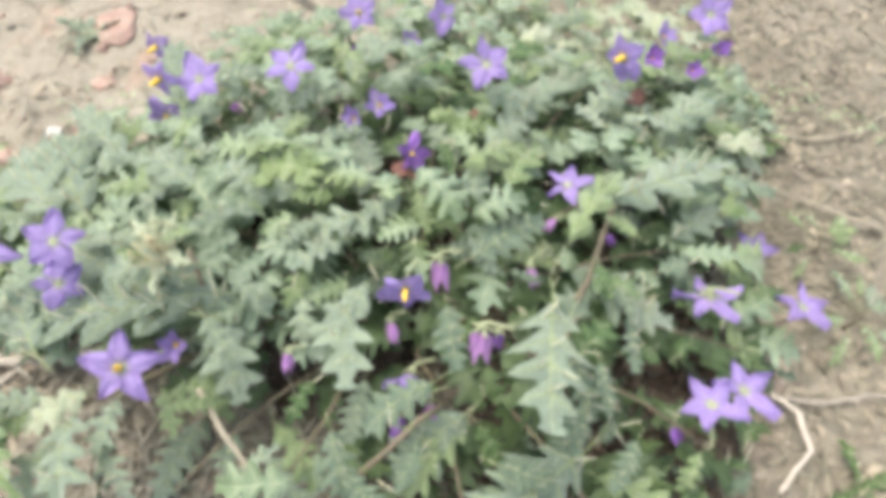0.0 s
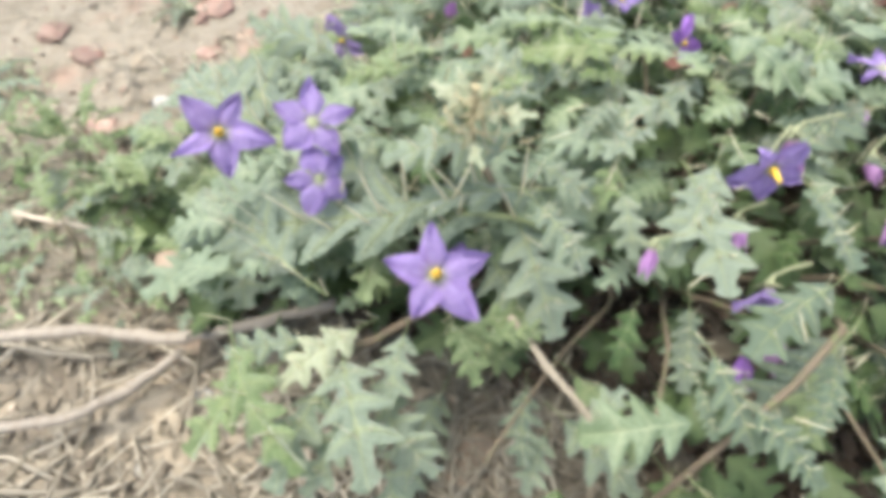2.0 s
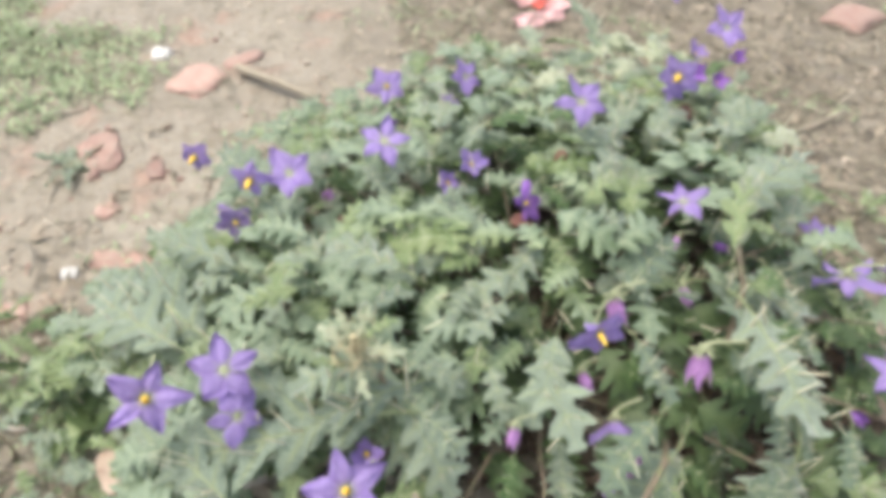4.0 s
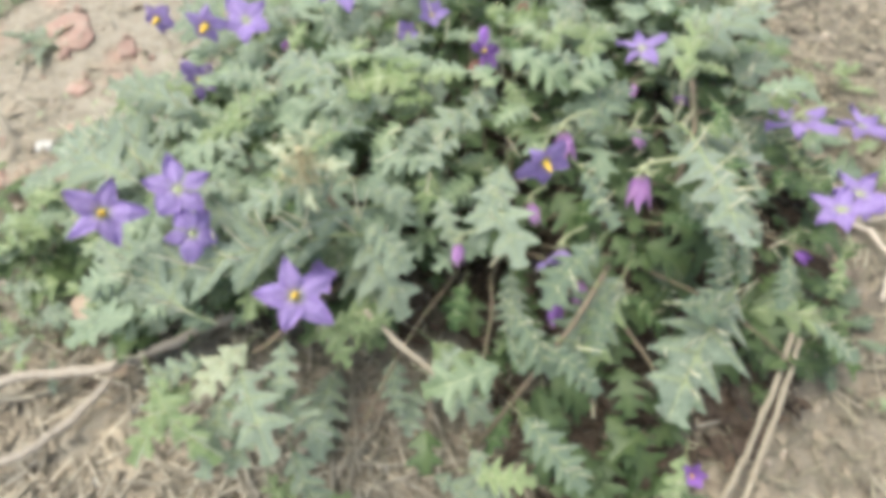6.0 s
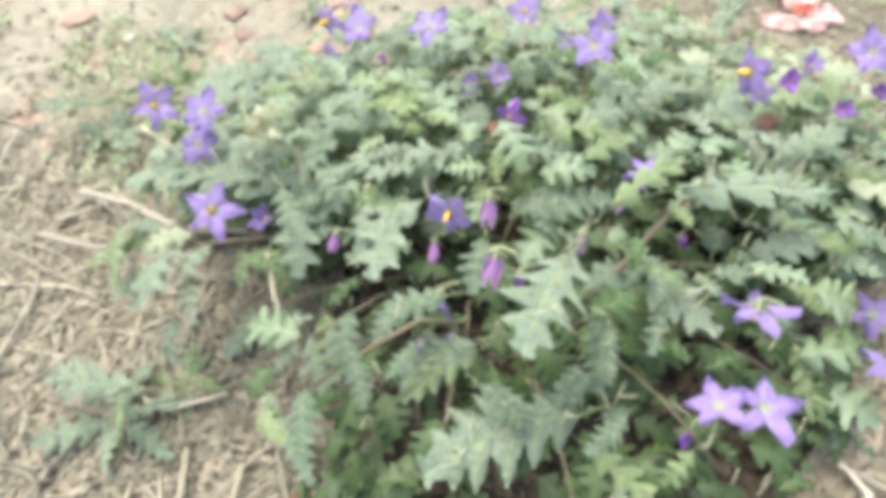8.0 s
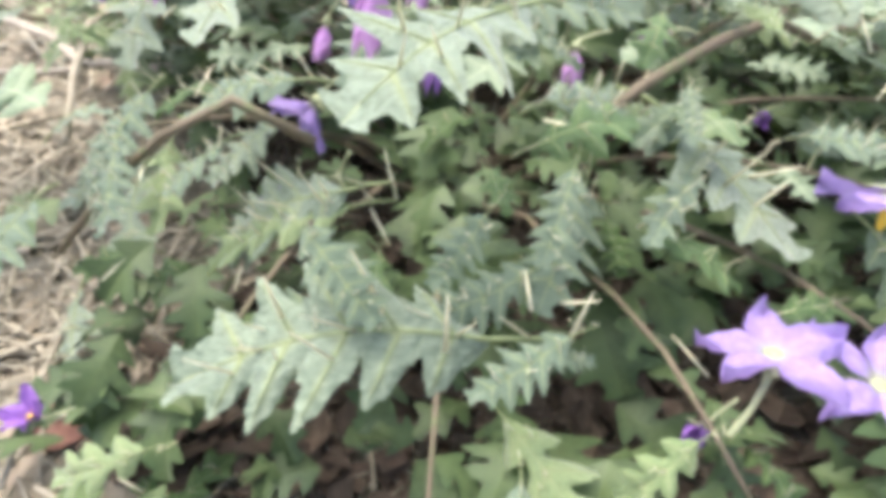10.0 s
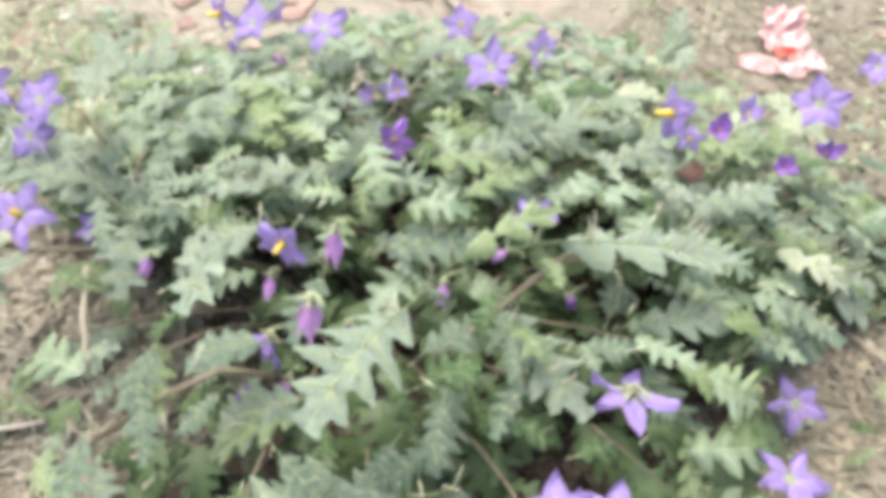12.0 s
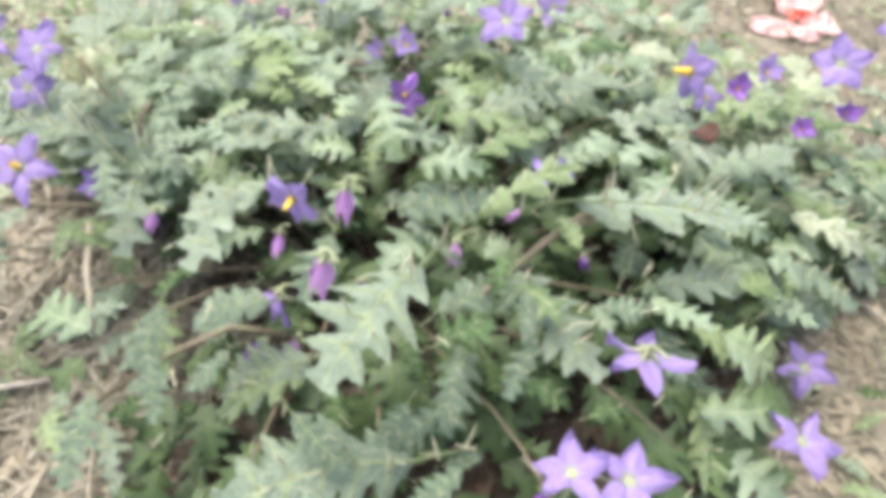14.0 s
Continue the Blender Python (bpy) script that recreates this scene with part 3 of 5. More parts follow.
leaf(0.230, 0.400, 0.075, 0.268, 0.376, 0.056, 0.55, 1)
leaf(0.276, 0.560, 0.040, 0.316, 0.580, 0.022, 0.80, 0)
leaf(0.262, 0.580, 0.050, 0.286, 0.612, 0.035, 0.75, 0)

def stem(points, r0, r1, owner=None):
    verts, faces = [], []
    n = len(points)
    tube(verts, faces, [Vector(p) - (owner or plant).location for p in points], [r0 + (r1 - r0) * i / (n - 1) for i in range(n)], 7)
    return part("stem", from_lists("stem", verts, faces, STEM), owner or plant)


srng = random.Random(3)
for k in range(17):
    a = 2 * math.pi * (k + srng.uniform(-0.3, 0.3)) / 17
    reach = srng.uniform(0.75, 1.0)
    tip = Vector((0.23 * reach * math.cos(a), 0.27 + 0.23 * reach * math.sin(a), 0))
    tip.z = canopy(tip.x, tip.y) * 0.8
    mid = ROOT.lerp(tip, 0.5)
    mid.z = min(canopy(mid.x, mid.y) * 0.72, 0.095)
    q = ROOT.lerp(tip, 0.22)
    q.z = 0.045
    line = []
    for i in range(13):
        u = i / 12
        c = ROOT * (1 - u) ** 3 + q * 3 * u * (1 - u) ** 2 + mid * 3 * u * u * (1 - u) + tip * u ** 3
        c += Vector((noise.noise((k, u * 4, 0)), noise.noise((k, u * 4, 9)), noise.noise((k, u * 4, 5)))) * 0.008 * math.sin(math.pi * u)
        line.append(c)
    stem(line, 0.0020, 0.0007)


# stems that lie open among the upper leaves
stem([(-0.124, 0.222, 0.110), (-0.118, 0.206, 0.132), (-0.112, 0.194, 0.134), (-0.102, 0.178, 0.122), (-0.090, 0.158, 0.100)], 0.0018, 0.0014)
stem([(0.082, 0.180, 0.105), (0.097, 0.200, 0.124), (0.107, 0.225, 0.130), (0.117, 0.248, 0.132), (0.13, 0.27, 0.12)], 0.0020, 0.0016)
stem([(-0.085, 0.195, 0.075), (-0.120, 0.165, 0.088), (-0.155, 0.138, 0.094), (-0.185, 0.130, 0.096)], 0.0020, 0.0013)
stem([(0.020, 0.135, 0.105), (0.006, 0.119, 0.122), (-0.012, 0.105, 0.110), (-0.034, 0.094, 0.088), (-0.065, 0.080, 0.050)], 0.0017, 0.0013)


# ---- flowers ----
def petal_mesh(seed, mat, lift0, lift1, width=0.43, fused=0.46):
    """One fifth of a star-shaped corolla of radius 1, round +z; lift: its rise in degrees at the throat and at the tip."""
    rng = random.Random(seed)
    n, cols = 12, 6
    verts, faces = [], []
    r, z = 0.06, 0.0
    for i in range(n + 1):
        s = i / n
        if s < fused:
            w = (0.06 + s * 0.94) * math.tan(radians(36)) * min(1.0, width / 0.43)
        else:
            w = (0.06 + fused * 0.94) * 0.7265 * min(1.0, width / 0.43) * max(0.0, 1 - ((s - fused) / (1 - fused)) ** 1.5) ** 0.8 + 0.005
        for c in range(cols + 1):
            v = 2 * c / cols - 1
            ruffle = 0.20 * s * math.sin(5 * v + seed) * abs(v) + 0.04 * rng.uniform(-1, 1) * s
            verts.append((r - 0.10 * abs(v) * w, v * w, z + ruffle + 0.05 * (1 - abs(v)) * math.sin(math.pi * s)))
        a = radians(lift0 + (lift1 - lift0) * s)
        r, z = r + math.cos(a) * 0.94 / n, z + math.sin(a) * 0.94 / n
    for i in range(n):
        for c in range(cols):
            a = i * (cols + 1) + c
            faces.append((a, a + 1, a + cols + 2, a + cols + 1))
    me = from_lists("petal", verts, faces, mat)
    pale = [math.exp(-((i // (cols + 1)) / n / 0.12) ** 2) for i in range(len(verts))]
    me.attributes.new("throat", "FLOAT", "POINT").data.foreach_set("value", pale)
    return me


PETALS = {
    "open": [petal_mesh(s, PETAL, 14, -6) for s in (1, 2, 3)],
    "star": [petal_mesh(s, PETAL, 18, -16, 0.43, 0.33) for s in (21, 22, 23)],
    "reflexed": [petal_mesh(s, PETAL, 10, -38) for s in (4, 5, 6)],
    "cup": [petal_mesh(s, PETAL, 48, 25, 0.42) for s in (7, 8)],
    "bell": [petal_mesh(s, PETAL_PINK, 70, 86, 0.27) for s in (9, 10)],
    "bud": [petal_mesh(s, PETAL_DARK, 60, 100, 0.24) for s in (11, 12)],
    "dark_cup": [petal_mesh(s, PETAL_DARK, 50, 35, 0.42) for s in (15, 16)],
    "dark": [petal_mesh(s, PETAL_DARK, 25, 0) for s in (13, 14)],
}


def lathe(profile, sides, mat, name):
    verts, faces = [], []
    for r, z in profile:
        for k in range(sides):
            a = 2 * math.pi * k / sides
            verts.append((r * math.cos(a), r * math.sin(a), z))
    for i in range(len(profile) - 1):
        for k in range(sides):
            a, b = i * sides + k, i * sides + (k + 1) % sides
            faces.append((a, b, b + sides, a + sides))
    faces.append(tuple(range(sides))[::-1])
    return from_lists(name, verts, faces, mat)


ANTHER_ME = lathe([(0.04, 0.0), (0.075, 0.08), (0.075, 0.22), (0.055, 0.42), (0.02, 0.52)], 7, ANTHER, "anther")


def calyx_mesh():
    """The green cup behind the corolla, with its stalk and five pointed sepals."""
    verts, faces = [], []
    tube(verts, faces, [(0, 0, 0.02), (0, 0, -0.10), (0.04, 0, -0.20), (0.17, 0.02, -0.33), (0.48, 0.05, -0.46), (0.9, 0.05, -0.58)], [0.13, 0.15, 0.07, 0.045, 0.04, 0.045], 7)
    for k in range(5):
        a = radians(72 * k + 36)
        d = Vector((math.cos(a), math.sin(a), 0))
        tube(verts, faces, [d * 0.10 + Vector((0, 0, -0.06)), d * 0.24 + Vector((0, 0, -0.03)), d * 0.40 + Vector((0, 0, 0.0))], [0.06, 0.055, 0.008], 5, 0.4)
    return from_lists("flower", verts, faces, CALYX)


CALYX_ME = calyx_mesh()
prng = random.Random(9)
flower_spots = []


def flower(x, y, z, fx, fy, fz, radius=0.015, kind="open", label="", owner=None, tall=0.38):
    """A flower centred at x, y, z that faces along fx, fy, fz."""
    owner = owner or plant
    m = Matrix.Translation(Vector((x, y, z)) - owner.location) @ Vector((fx, fy, fz)).to_track_quat("Z", "Y").to_matrix().to_4x4()
    m = m @ pose(0, 0, 0, 0, 0, prng.uniform(0, 72)) @ Matrix.Diagonal((0.92 * radius, 0.92 * radius, 0.92 * radius, 1))
    flower_spots.append(Vector((x, y, z)))
    ob = part("flower", CALYX_ME, owner, m, label or {"bell": "closed nodding pink-purple flower", "bud": "dark purple wilted bud"}.get(kind, "open purple star flower with a yellow centre" if tall > 0.2 else "open violet star flower with a pale centre"))
    shapes = PETALS[kind]
    for k in range(5):
        free = 0.25 if kind in ("bell", "bud") else 0.6
        part("petal", shapes[(k * 2 + k // 3) % len(shapes)], ob, pose(0, 0, 0, free * prng.uniform(-12, 12), free * prng.uniform(-18, 16), 72 * k + prng.uniform(-7, 7)) @ Matrix.Diagonal((prng.uniform(0.85, 1.12), prng.uniform(0.75, 1.12), 1, 1)))
    if kind not in ("bell", "bud") and tall > 0.2:
        for k in range(5):
            a = radians(72 * k)
            part("anther", ANTHER_ME, ob, pose(0.045 * math.cos(a), 0.045 * math.sin(a), 0.05, 0, 0, 72 * k) @ pose(0, 0, 0, 0, -4) @ Matrix.Diagonal((max(0.8, 1.05 * tall), max(0.8, 1.05 * tall), tall, 1)), "" if k else "yellow anther")
    return ob


flower(0.040, 0.316, 0.177, 0.0, -0.45, 0.85, 0.019, tall=0.2)
flower(-0.135, 0.324, 0.149, -0.05, -0.5, 0.8, 0.019, tall=0.2)
flower(-0.157, 0.320, 0.152, -0.2, -0.8, 0.2, 0.014, "reflexed", tall=1.6)
flower(-0.175, 0.348, 0.097, -0.1, -0.8, 0.1, 0.016)
flower(-0.200, 0.420, 0.100, -0.2, -0.8, 0.2, 0.014, "reflexed", tall=1.7)
flower(-0.116, 0.327, 0.124, 0.1, -0.5, 0.6, 0.013, "bell")
flower(-0.078, 0.326, 0.161, -0.05, -0.4, 0.85, 0.018, tall=0.2)
flower(-0.050, 0.470, 0.105, 0.0, -0.6, 0.7, 0.019)
flower(-0.052, 0.440, 0.090, 0.0, -0.6, 0.6, 0.013, "bud")
flower(0.019, 0.479, 0.10, 0.1, -0.6, 0.7, 0.017, tall=0.2)
flower(-0.008, 0.442, 0.10, 0.2, -0.6, 0.7, 0.012, "cup")
flower(-0.024, 0.323, 0.136, 0.0, -0.5, 0.7, 0.013, "cup")
flower(-0.040, 0.318, 0.128, -0.3, -0.5, 0.6, 0.012, "cup")
flower(-0.003, 0.283, 0.134, 0.5, -0.5, 0.45, 0.014, "dark")
flower(0.091, 0.262, 0.134, -0.3, 0.15, 0.85, 0.017, "star", tall=0.2)
flower(0.086, 0.250, 0.118, -0.5, -0.5, -0.3, 0.011, "bell")
flower(0.168, 0.199, 0.117, 0.05, -0.35, -0.90, 0.022, "star", tall=0.9)
flower(0.158, 0.137, 0.106, -0.3, 0.1, 0.9, 0.021, "star", tall=0.2)
flower(0.180, 0.148, 0.101, 0.1, 0.15, 0.95, 0.021, "star", tall=0.2)
flower(0.153, 0.141, 0.065, -0.1, -0.7, 0.4, 0.013, "bud")
flower(0.252, 0.220, 0.073, 0.15, 0.05, 0.9, 0.021, "star", tall=0.2)
flower(0.263, 0.300, 0.030, -0.05, -0.5, 0.8, 0.020, "star", tall=0.2)
flower_spots.append(Vector((0.262, 0.268, 0.045)))  # the open gap before it
flower(-0.175, 0.193, 0.153, 0.1, -0.5, 0.8, 0.018, tall=0.2)
flower(-0.173, 0.178, 0.139, 0.35, -0.6, 0.55, 0.016, "reflexed", tall=0.2)
flower(-0.207, 0.187, 0.153, 0.15, -0.62, 0.60, 0.020, "star", tall=0.5)
flower(-0.133, 0.136, 0.134, 0.10, -0.45, 0.80, 0.021, "star", tall=0.55)
flower(-0.121, 0.164, 0.106, -0.1, -0.6, 0.6, 0.014, "cup")
flower(-0.003, 0.180, 0.142, 0.05, -0.9, -0.05, 0.017, "open", tall=0.9)
flower(0.014, 0.198, 0.143, 0.1, -0.35, -0.85, 0.019, "bell")
flower(0.034, 0.152, 0.152, -0.05, -0.3, -0.9, 0.020, "bell")
flower(-0.057, 0.146, 0.136, -0.1, -0.4, -0.8, 0.012, "bell")
flower(0.045, 0.163, 0.130, 0.1, -0.3, -0.8, 0.012, "bud")
flower(0.002, 0.153, 0.103, -0.1, -0.6, -0.4, 0.018, "cup")
flower(0.013, 0.148, 0.078, 0.0, -0.6, -0.4, 0.018, "bell")
flower(-0.002, 0.140, 0.074, -0.2, -0.6, -0.3, 0.016, "bud")
flower(-0.010, 0.174, 0.120, 0.1, -0.5, -0.7, 0.013, "bell")
flower(0.067, 0.212, 0.120, 0.2, -0.4, -0.6, 0.013, "bell")
flower(0.123, 0.257, 0.094, 0.2, -0.5, 0.2, 0.012, "bud")
flower(0.136, 0.360, 0.155, -0.62, -0.62, 0.22, 0.018, "reflexed", tall=1.5)
flower(0.149, 0.378, 0.131, -0.2, -0.7, 0.4, 0.011, "reflexed", tall=0.8)
flower(0.163, 0.380, 0.141, -0.1, -0.5, 0.6, 0.012, "dark_cup")
flower(0.174, 0.400, 0.144, 0.3, -0.3, 0.8, 0.012, "cup")
flower(0.210, 0.418, 0.153, 0.05, -0.6, 0.75, 0.019, tall=0.2)
flower(0.227, 0.418, 0.124, 0.05, -0.5, 0.6, 0.012, "dark_cup")
flower(0.208, 0.405, 0.113, -0.1, -0.5, 0.6, 0.011, "dark_cup")
flower(0.255, 0.565, 0.115, 0.0, -0.6, 0.7, 0.017, tall=0.2)
flower(0.021, 0.034, 0.080, 0.0, -0.4, 0.9, 0.009, "dark_cup")


def husk(x, y, z, r):
    """A pale prickly young shoot: a small knob with many thin yellowish spines."""
    rng = random.Random(41)
    verts, faces = [], []
    tube(verts, faces, [(0.3 * r, 0.6 * r, -3.2 * r), (0, 0.2 * r, -1.2 * r), (0, 0, -0.2 * r), (0, 0, 0.35 * r), (0, 0, 0.5 * r)], [0.10 * r, 0.11 * r, 0.2 * r, 0.18 * r, 0.04 * r], 9)
    for k in range(60):
        d = Vector((rng.gauss(0, 1), rng.gauss(0, 1), rng.gauss(0.3, 0.7))).normalized()
        root = Vector((rng.gauss(0, 0.7), rng.gauss(0, 0.7), rng.uniform(-2.2, 0.3))) * r
        tube(verts, faces, [root, root + d * r * rng.uniform(0.5, 1.3)], [0.05 * r, 0.012 * r], 4)
    return part("husk", from_lists("husk", verts, faces, HUSK), plant, Matrix.Translation(Vector((x, y, z)) - ROOT), "pale straw-coloured prickly young shoot")


husk(-0.119, 0.180, 0.174, 0.009)
hrng = random.Random(29)
for k in range(7):
    a = 2.4 * k
    d = Vector((math.cos(a), math.sin(a), hrng.uniform(0.1, 0.9))).normalized() * hrng.uniform(0.014, 0.022)
    b = Vector((-0.119, 0.182, hrng.uniform(0.150, 0.174))) + d * 0.25
    leaf(*b, *(b + d), hrng.uniform(0.55, 0.8), 5 if k % 4 else 1)

# the rest of the crown: leaves point outwards and droop to the rim
def crown_leaf(rng, shares, zone=None):
    """A place for a leaf in the crown, or in a zone of it: its base, its tip and its width."""
    while True:
        a, r = rng.uniform(0, 2 * math.pi), math.sqrt(rng.uniform(0.0, 1.0))
        x, y = 0.005 + 0.262 * r * math.cos(a), 0.28 + 0.255 * r * math.sin(a)
        if rng.random() < 0.45:
            cx, cy, _h, cr = rng.choice(CLUMPS)
            x, y = cx + cr * r * math.cos(a), cy + cr * r * math.sin(a)
        if zone:
            x, y = rng.uniform(zone[0], zone[1]), rng.uniform(zone[2], zone[3])
        if not (x < -0.045 and y < 0.16 and rng.random() < 0.95) and not (x > 0.05 and y < 0.085 and rng.random() < 0.8):
            break
    p = Vector((x, y, max(0.012, canopy(x, y) * rng.choice(shares))))
    turn = math.atan2(y - 0.24, x) + rng.gauss(0, 0.8)
    d = Vector((math.cos(turn), math.sin(turn), rng.uniform(-0.40, 0.35) - 0.2 * r)).normalized() * rng.uniform(0.022, 0.042)
    b, t = p - d * 0.5, p + d * 0.5
    t.z = max(t.z, 0.006)
    return b, t, rng.uniform(0.75, 1.05)


frng = random.Random(77)
made, tries = 0, 0
while made < 205 and tries < 9000:
    tries += 1
    b, t, w = crown_leaf(frng, (1.02, 1.0, 0.95, 0.9, 0.75, 0.6))
    mid = (b + t) / 2
    if any((mid - q).length < 0.0145 for q in leaf_spots) or any(math.hypot(mid.x - q.x, mid.y + 0.012 - q.y) < 0.027 and mid.z > q.z - 0.022 for q in flower_spots):
        continue
    # front-right zone: more leaves get the green that has shade in it
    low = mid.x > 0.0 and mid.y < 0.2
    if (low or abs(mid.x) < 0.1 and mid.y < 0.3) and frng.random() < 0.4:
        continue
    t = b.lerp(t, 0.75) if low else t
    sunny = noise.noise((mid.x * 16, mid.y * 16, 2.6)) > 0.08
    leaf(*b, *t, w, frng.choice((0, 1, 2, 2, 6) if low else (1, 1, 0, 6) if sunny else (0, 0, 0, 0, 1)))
    made += 1


def understorey(count, seed):
    """The many small lobed leaves and shoots inside the crown, below the upper leaves."""
    rng = random.Random(seed)
    verts, faces, veins = [], [], []
    outlines = [(lobed_side(rng, k, 0.62)[0][1::2], lobed_side(rng, k, 0.62)[0][1::2]) for k in (2, 3, 2, 3, 3)]
    for _ in range(count):
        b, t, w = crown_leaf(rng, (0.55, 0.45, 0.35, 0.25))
        if b.x < -0.115 and b.y < 0.205:
            continue  # bare soil under the overhanging branch
        x = t - b
        size = x.length * rng.uniform(0.5, 0.95)
        x.normalize()
        y = Vector((rng.uniform(-0.7, 0.7), rng.uniform(-0.8, 0.6), 1)).cross(x).normalized()
        z = x.cross(y)
        curl = rng.uniform(-0.3, 0.4)
        for side, outline in zip((-1, 1), rng.choice(outlines)):
            o = len(verts)
            for u, k in outline:
                k *= w
                lift = 0.12 * math.sin(math.pi * u) - 0.12 * u * u
                for v in (0, side):
                    q = b + (x * (u + 0.42 * abs(v) * k) + y * v * k + z * (lift + curl * abs(v) * k)) * size
                    q.z = max(q.z, 0.003)
                    verts.append(tuple(q))
                    veins.append(0.0 if v else 0.5)
            for i in range(len(outline) - 1):
                a = o + i * 2
                faces.append((a, a + 2, a + 3, a + 1) if side < 0 else (a, a + 1, a + 3, a + 2))
    me = from_lists("understorey", verts, faces, LEAF_INNER_SHADE)
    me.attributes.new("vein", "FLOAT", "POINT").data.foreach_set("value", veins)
    ob = part("understorey", me, plant, Matrix.Translation(-ROOT), "dense small green inner leaves, crown shade put into their colour")
    return tagged(ob, kind="stuff")


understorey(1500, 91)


def back_shoots(count, seed):
    """Leaves of the low shoots that lean out behind the crown."""
    rng = random.Random(seed)
    made = tries = 0
    while made < count and tries < 4000:
        tries += 1
        x, y = rng.uniform(0.085, 0.245), rng.uniform(0.455, 0.585)
        top = 0.088 - 0.30 * max(0.0, y - 0.50) - 0.20 * max(0.0, x - 0.17) + 0.018 * noise.noise((x * 30, y * 30, 3.3))
        mid = Vector((x, y, top * rng.choice((1.0, 0.95, 0.85, 0.65, 0.45))))
        if any((mid - q).length < 0.0135 for q in leaf_spots) or any(math.hypot(mid.x - q.x, mid.y - q.y) < 0.02 and mid.z > q.z - 0.02 for q in flower_spots):
            continue
        turn = math.atan2(y - 0.30, x - 0.05) + rng.gauss(0, 0.9)
        d = Vector((math.cos(turn), math.sin(turn), rng.uniform(-0.35, 0.3))).normalized() * rng.uniform(0.013, 0.022)
        leaf(*(mid - d), *(mid + d), rng.uniform(0.8, 1.05), rng.choice((0, 0, 5, 5, 1)))
        made += 1


back_shoots(62, 91)


def small_upper_leaves(count, seed, zone=None):
    """The small pale leaves that fill the crown between the large ones, too many to count."""
    rng = random.Random(seed)
    verts, faces, veins = [], [], []
    shapes = []
    for blade, _veins, _spines in LEAVES[0] + LEAVES[1]:
        tone = [0.0] * len(blade.vertices)
        blade.attributes["vein"].data.foreach_get("value", tone)
        shapes.append(([v.co.copy() for v in blade.vertices], [tuple(p.vertices) for p in blade.polygons], tone))
    made = tries = 0
    while made < count and tries < 40000:
        tries += 1
        b, t, w = crown_leaf(rng, (1.02, 0.98, 0.92, 0.85, 0.75), zone)
        t = b.lerp(t, rng.uniform(0.65, 1.0))
        mid = (b + t) / 2
        if mid.x > -0.05 and mid.y < 0.20 and rng.random() < 0.92:
            continue
        if any(math.hypot(mid.x - q.x, mid.y + 0.010 - q.y) < 0.024 and mid.z > q.z - 0.02 for q in flower_spots):
            continue
        if any((mid - q).length < 0.0125 for q in leaf_spots):
            continue
        leaf_spots.append(mid)
        made += 1
        x = t - b
        size = x.length
        x.normalize()
        y = Vector((rng.uniform(-0.35, 0.35), rng.uniform(-0.5, 0.2), 1)).cross(x).normalized()
        z = x.cross(y)
        pts, polys, tone = rng.choice(shapes)
        o = len(verts)
        for p in pts:
            q = b + (x * p.x + y * p.y * w * 0.8 + z * p.z) * size
            verts.append((q.x, q.y, max(q.z, 0.003)))
        faces.extend(tuple(o + i for i in f) for f in polys)
        veins.extend(tone)
    me = from_lists("small_leaves", verts, faces, LEAF_SMALL)
    me.attributes.new("vein", "FLOAT", "POINT").data.foreach_set("value", veins)
    return tagged(part("small_leaves", me, plant, Matrix.Translation(-ROOT), "many small pale grey-green lobed leaves"), kind="stuff")


small_upper_leaves(360, 17)
small_upper_leaves(90, 19, (-0.22, -0.05, 0.17, 0.34))


def crown_spines(count, seed):
    """The long pale prickles that stand out from the stems among the leaves."""
    rng = random.Random(seed)
    verts, faces = [], []
    for _ in range(count):
        b, _t, _w = crown_leaf(rng, (1.0, 0.95, 0.9))
        d = Vector((rng.gauss(0, 0.6), rng.gauss(-0.1, 0.6), rng.uniform(0.3, 1.0))).normalized() * rng.uniform(0.007, 0.014)
        tube(verts, faces, [b, b + d * 0.5, b + d], [0.00045, 0.00034, 0.0001], 4)
    return tagged(part("spine_cover", from_lists("spine_cover", verts, faces, SPINE), plant, Matrix.Translation(-ROOT), "long pale straw-coloured prickles"), kind="stuff")


crown_spines(300, 53)


# ---- loose things on the ground ----
def twig(name, points, r0, r1, label, category="twig", mat=None, squash=0.8, group="twigs on the soil"):
    """A dry stalk along points, with knots and an uneven thickness."""
    rng = random.Random(int(abs(points[0][0]) * 9999))
    pts = [Vector(p) for p in points]
    line = []
    for a, b in zip(pts, pts[1:]):
        for i in range(4):
            line.append(a.lerp(b, i / 4) + Vector((rng.uniform(-1, 1), rng.uniform(-1, 1), rng.uniform(0, 1))) * 0.3 * r0)
    line.append(pts[-1])
    for p in line:
        p.z = max(p.z, ground_height(p.x, p.y) + 0.6 * r1)
    verts, faces = [], []
    n = len(line)
    base = line[0].copy()
    tube(verts, faces, [p - base for p in line], [(r0 + (r1 - r0) * i / (n - 1)) * rng.uniform(0.85, 1.18) for i in range(n)], 7, squash)
    ob = new(name, from_lists(name, verts, faces, mat or TWIG))
    ob.location = base
    return tagged(ob, label, category, group)


